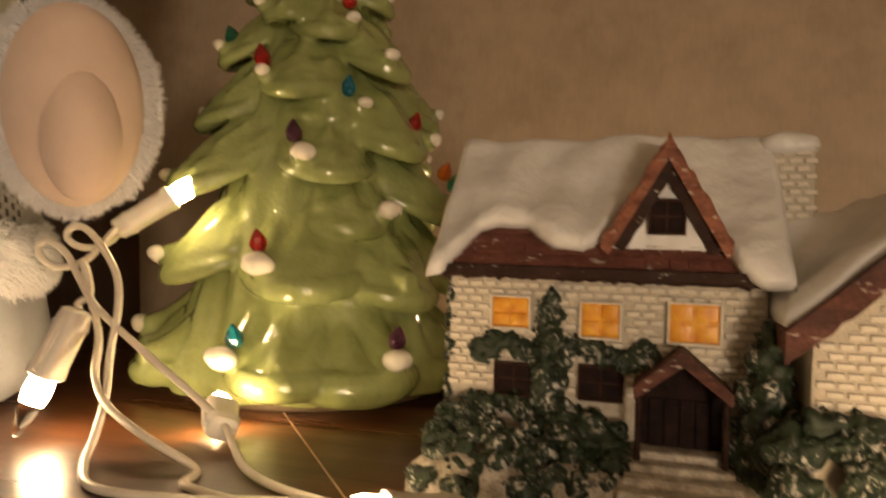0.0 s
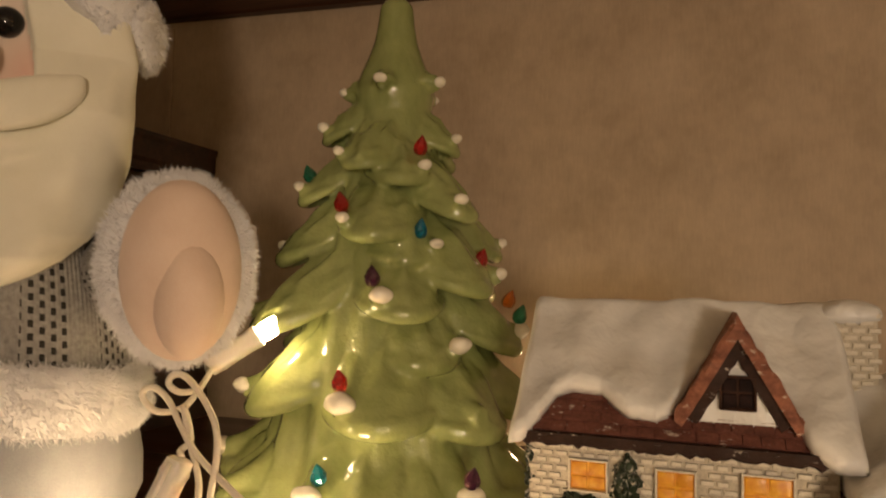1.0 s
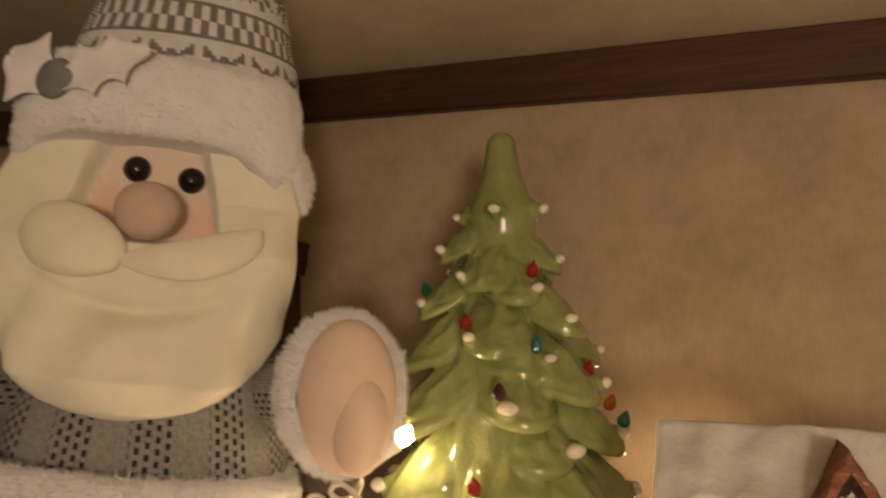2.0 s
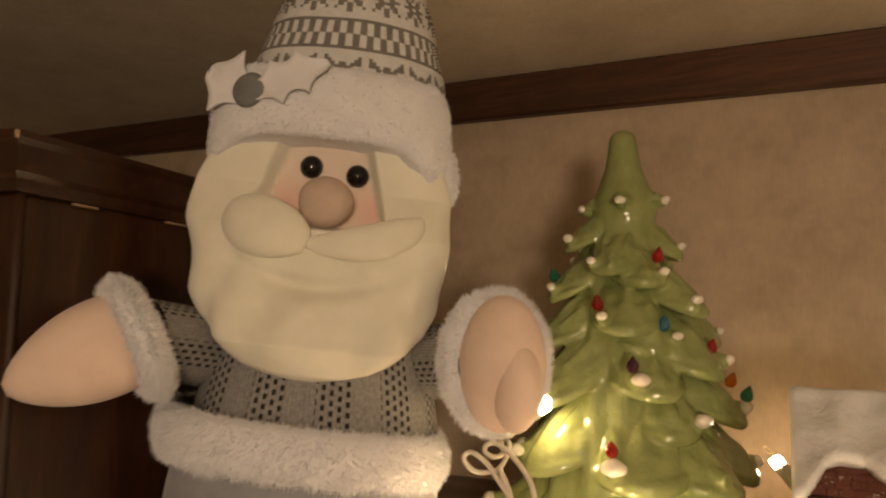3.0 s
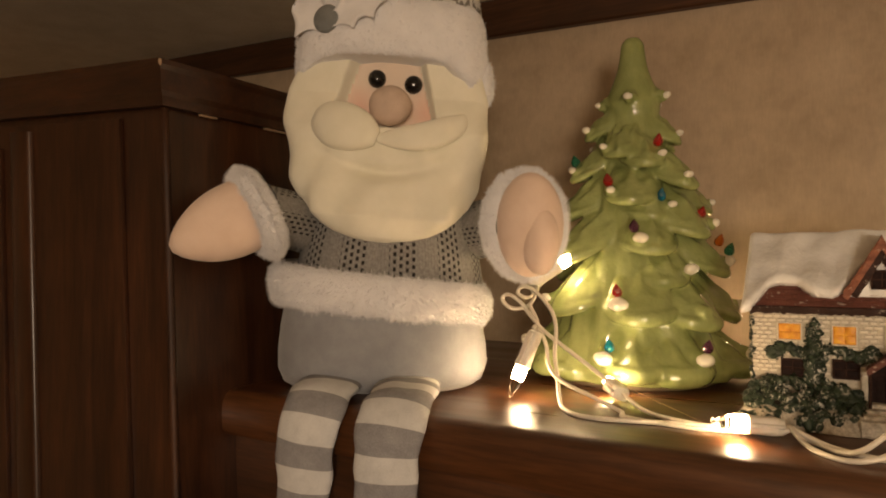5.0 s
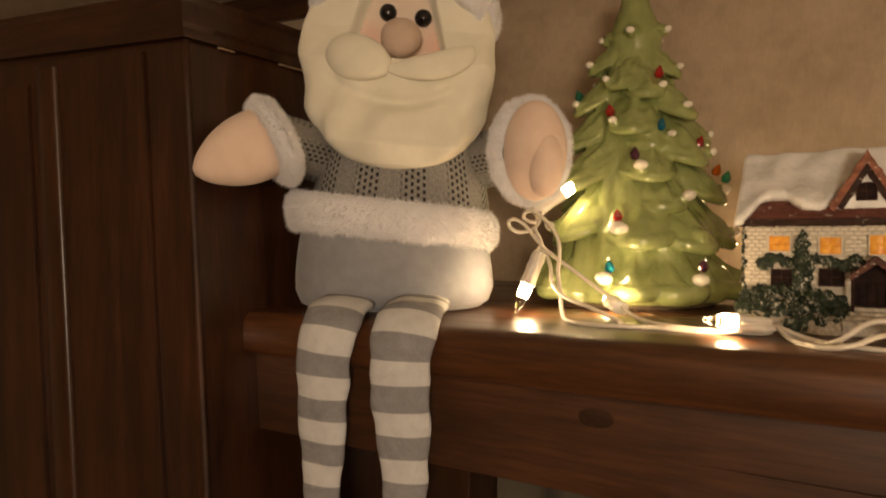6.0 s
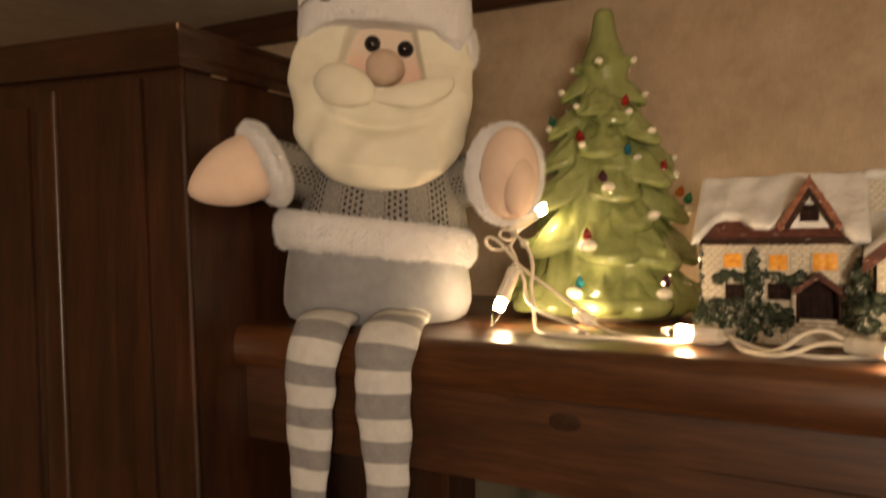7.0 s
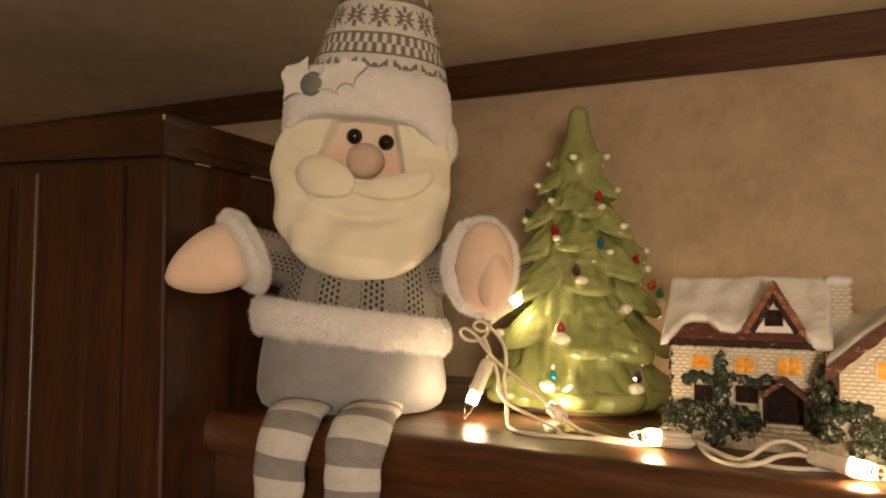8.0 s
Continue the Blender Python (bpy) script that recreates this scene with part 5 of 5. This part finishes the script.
LC = np.array((-0.3400, 0.1430, 0.1280))
d, ax = arm(d_at(-0.052, 0.010, 0.116), LC, (-0.42, -0.80, -0.43), (0, 0, 1), 5)
mitten(LC + ax[1] * 0.0020, d, ax, 0.0655, 0.0222, 0.0266, (0.022, 0.0, 0.0120, (0.0095, 0.0105, 0.0150)))
RC = np.array((-0.1800, 0.2400, 0.1190))
d, ax = arm(d_at(0.052, 0.010, 0.114), RC, (0.52, -0.83, -0.12), (0, 0, 1), 6, (0.95, 1.24))
mitten(RC + d * 0.004 + ax[0] * 0.003, d, ax, 0.031, 0.0236, 0.0372, (0.0175, 0.0050, -0.0095, (0.0130, 0.0235, 0.0138)))

# striped legs over the edge of the shelf, and soft grey feet
for x, drift, low, seed in ((-0.2830, -0.0095, -0.1530, 1), (-0.2205, 0.0015, -0.1480, 2)):
    line = spline([(x - 0.034, 0.2060, 0.0085), (x - 0.022, 0.1850, 0.0085), (x - 0.0105, 0.1650, 0.0082), (x - 0.0025, 0.1470, 0.0055), (x, 0.1340, -0.0080), (x + 0.2 * drift, 0.1310, -0.0300), (x + 0.5 * drift, 0.1330, -0.0700), (x + 0.8 * drift, 0.1350, -0.1100), (x + drift, 0.1360, low)], 16)
    seg = np.r_[0, np.cumsum(np.linalg.norm(np.diff(line, axis=0), axis=1))]
    even = np.linspace(0, seg[-1], 120)
    line = np.stack([np.interp(even, seg, line[:, k]) for k in range(3)], -1)
    wide = np.interp(even / seg[-1], [0, 0.15, 0.35, 0.6, 0.9, 1.0], [0.0215, 0.0225, 0.0215, 0.0190, 0.0138, 0.0122])
    rows = []
    for i, r in enumerate(tube(line, wide, 30, 0.33, up=(0, 0, 1))):
        rows.append([np.array(p) + unit(np.array(p) - line[i]) * 0.0022 * noise.noise(Vector(np.array(p) * 60)) for p in r])
    fall, odd = (-0.0044, 0) if seed == 1 else (-0.0042, 1)
    over_edge = float(np.interp(-fall, -line[:, 2], even))
    slots = []
    for i in range(119):
        n = math.floor((fall - line[i, 2]) / 0.01565) if line[i, 2] < fall else math.floor((even[i] - over_edge) / 0.0140)
        slots.append([S_SG if (n + odd) % 2 else S_SC] * 30)
    doll.grid(rows, S_SC, caps=(True, True), slots=slots)
    end = line[-1]
    side = -0.15 if seed == 1 else 0.10
    fd = unit((side + 0.30, -0.62, -0.60))
    doll.grid(egg(end + fd * 0.014 + np.array((0, 0, -0.006)), (0.0185, 0.0140, 0.0280), frame_of(fd), 14, 22, 0.0012, 60), S_SG, caps=(True, True))

doll_ob = doll.build("plush_doll", [GREY, FUR, KNIT, CREAM, FACE, NOSE, BLACK, PEACH, SOCK_GREY, SOCK_CREAM, HAT_DARK, HAT_LIGHT, BUTTON])
tagged(doll_ob, "bearded grey plush doll with knitted hat sitting on the shelf", "plush doll")


# ---- bricks of the house, last ----
def brick_mesh(w, h, d):
    mm = Mesh().box(-w / 2, -d / 2, -h / 2, w / 2, d / 2, h / 2)
    me = bpy.data.meshes.new("brick")
    c = min(h, d) * 0.22
    verts = []
    for x, y, z in mm.v:
        verts.append((x - math.copysign(c, x) * (1 if y < 0 else 0), y, z - math.copysign(c, z) * (1 if y < 0 else 0)))
    me.from_pydata(verts, [], mm.f)
    me.materials.append(BRICK)
    return me


BW, BH, BD = 0.0046, 0.00195, 0.0016
sizes = [brick_mesh(BW * k, BH, BD) for k in (0.82, 0.90, 0.97)]
rng = random.Random(8)


def lay(x0, x1, z0, z1, y, parent, blocked, inside=lambda x, z: True):
    """Courses of bricks on a wall, left out at its openings; returns their places."""
    out = []
    n = 0
    z = z0
    while z < z1:
        x = x0 + (BW / 2 if n % 2 else 0)
        while x < x1 - BW * 0.3:
            c = x + BW / 2
            if c + BW * 0.3 < x1 and inside(c, z) and not any(a - BW * 0.35 < c < b + BW * 0.35 and lo_ - 0.0012 < z < hi_ + 0.0012 for a, lo_, b, hi_ in blocked):
                out.append((c, y + rng.uniform(-0.00025, 0.00025), z))
            x += BW
        z += BH + 0.0005
        n += 1
    return out


main = lay(HX0, HX1, 0.0285, 0.0632, HY + 0.0004, wall, [(a, b, c, d_) for a, b, c, d_ in OPENINGS] + [(0.0235, 0.0, 0.0465, 0.0345)])
for i, p in enumerate(main[:300]):
    ob = new("brick", sizes[i * 7 % 3])
    ob.parent = wall
    ob.location = p
gable = lay(0.0660, 0.1360, 0.0300, 0.0860, WY0 + 0.0004, wing, [(0.0850, 0.0475, 0.0960, 0.0580), (0.1050, 0.0475, 0.1160, 0.0580)], lambda x, z: z < 0.0505 or abs(x - WX) < (WZ - 0.007 - z) * 0.95)
for i, p in enumerate(gable[:300]):
    ob = new("brick", sizes[i * 5 % 3])
    ob.parent = wing
    ob.location = p
stack = lay(0.0614, 0.0760, 0.072, 0.1075, 0.2760, chimney, [])
for i, p in enumerate(stack):
    ob = new("brick", sizes[i * 5 % 3])
    ob.parent = chimney
    ob.location = p
# side wall of the main block: small, in one piece
m = Mesh()
for k, z in enumerate(np.arange(0.0285, 0.0615, BH + 0.0005)):
    for y in np.arange(HY + 0.002 + (BW / 2 if k % 2 else 0), HB - 0.004, BW):
        m.box(HX0 - 0.0004, y, z - BH / 2, HX0 + 0.0010, y + BW * 0.9, z + BH / 2)
tagged(m.build("brickwork", BRICK, wall, smooth=False), kind="stuff")
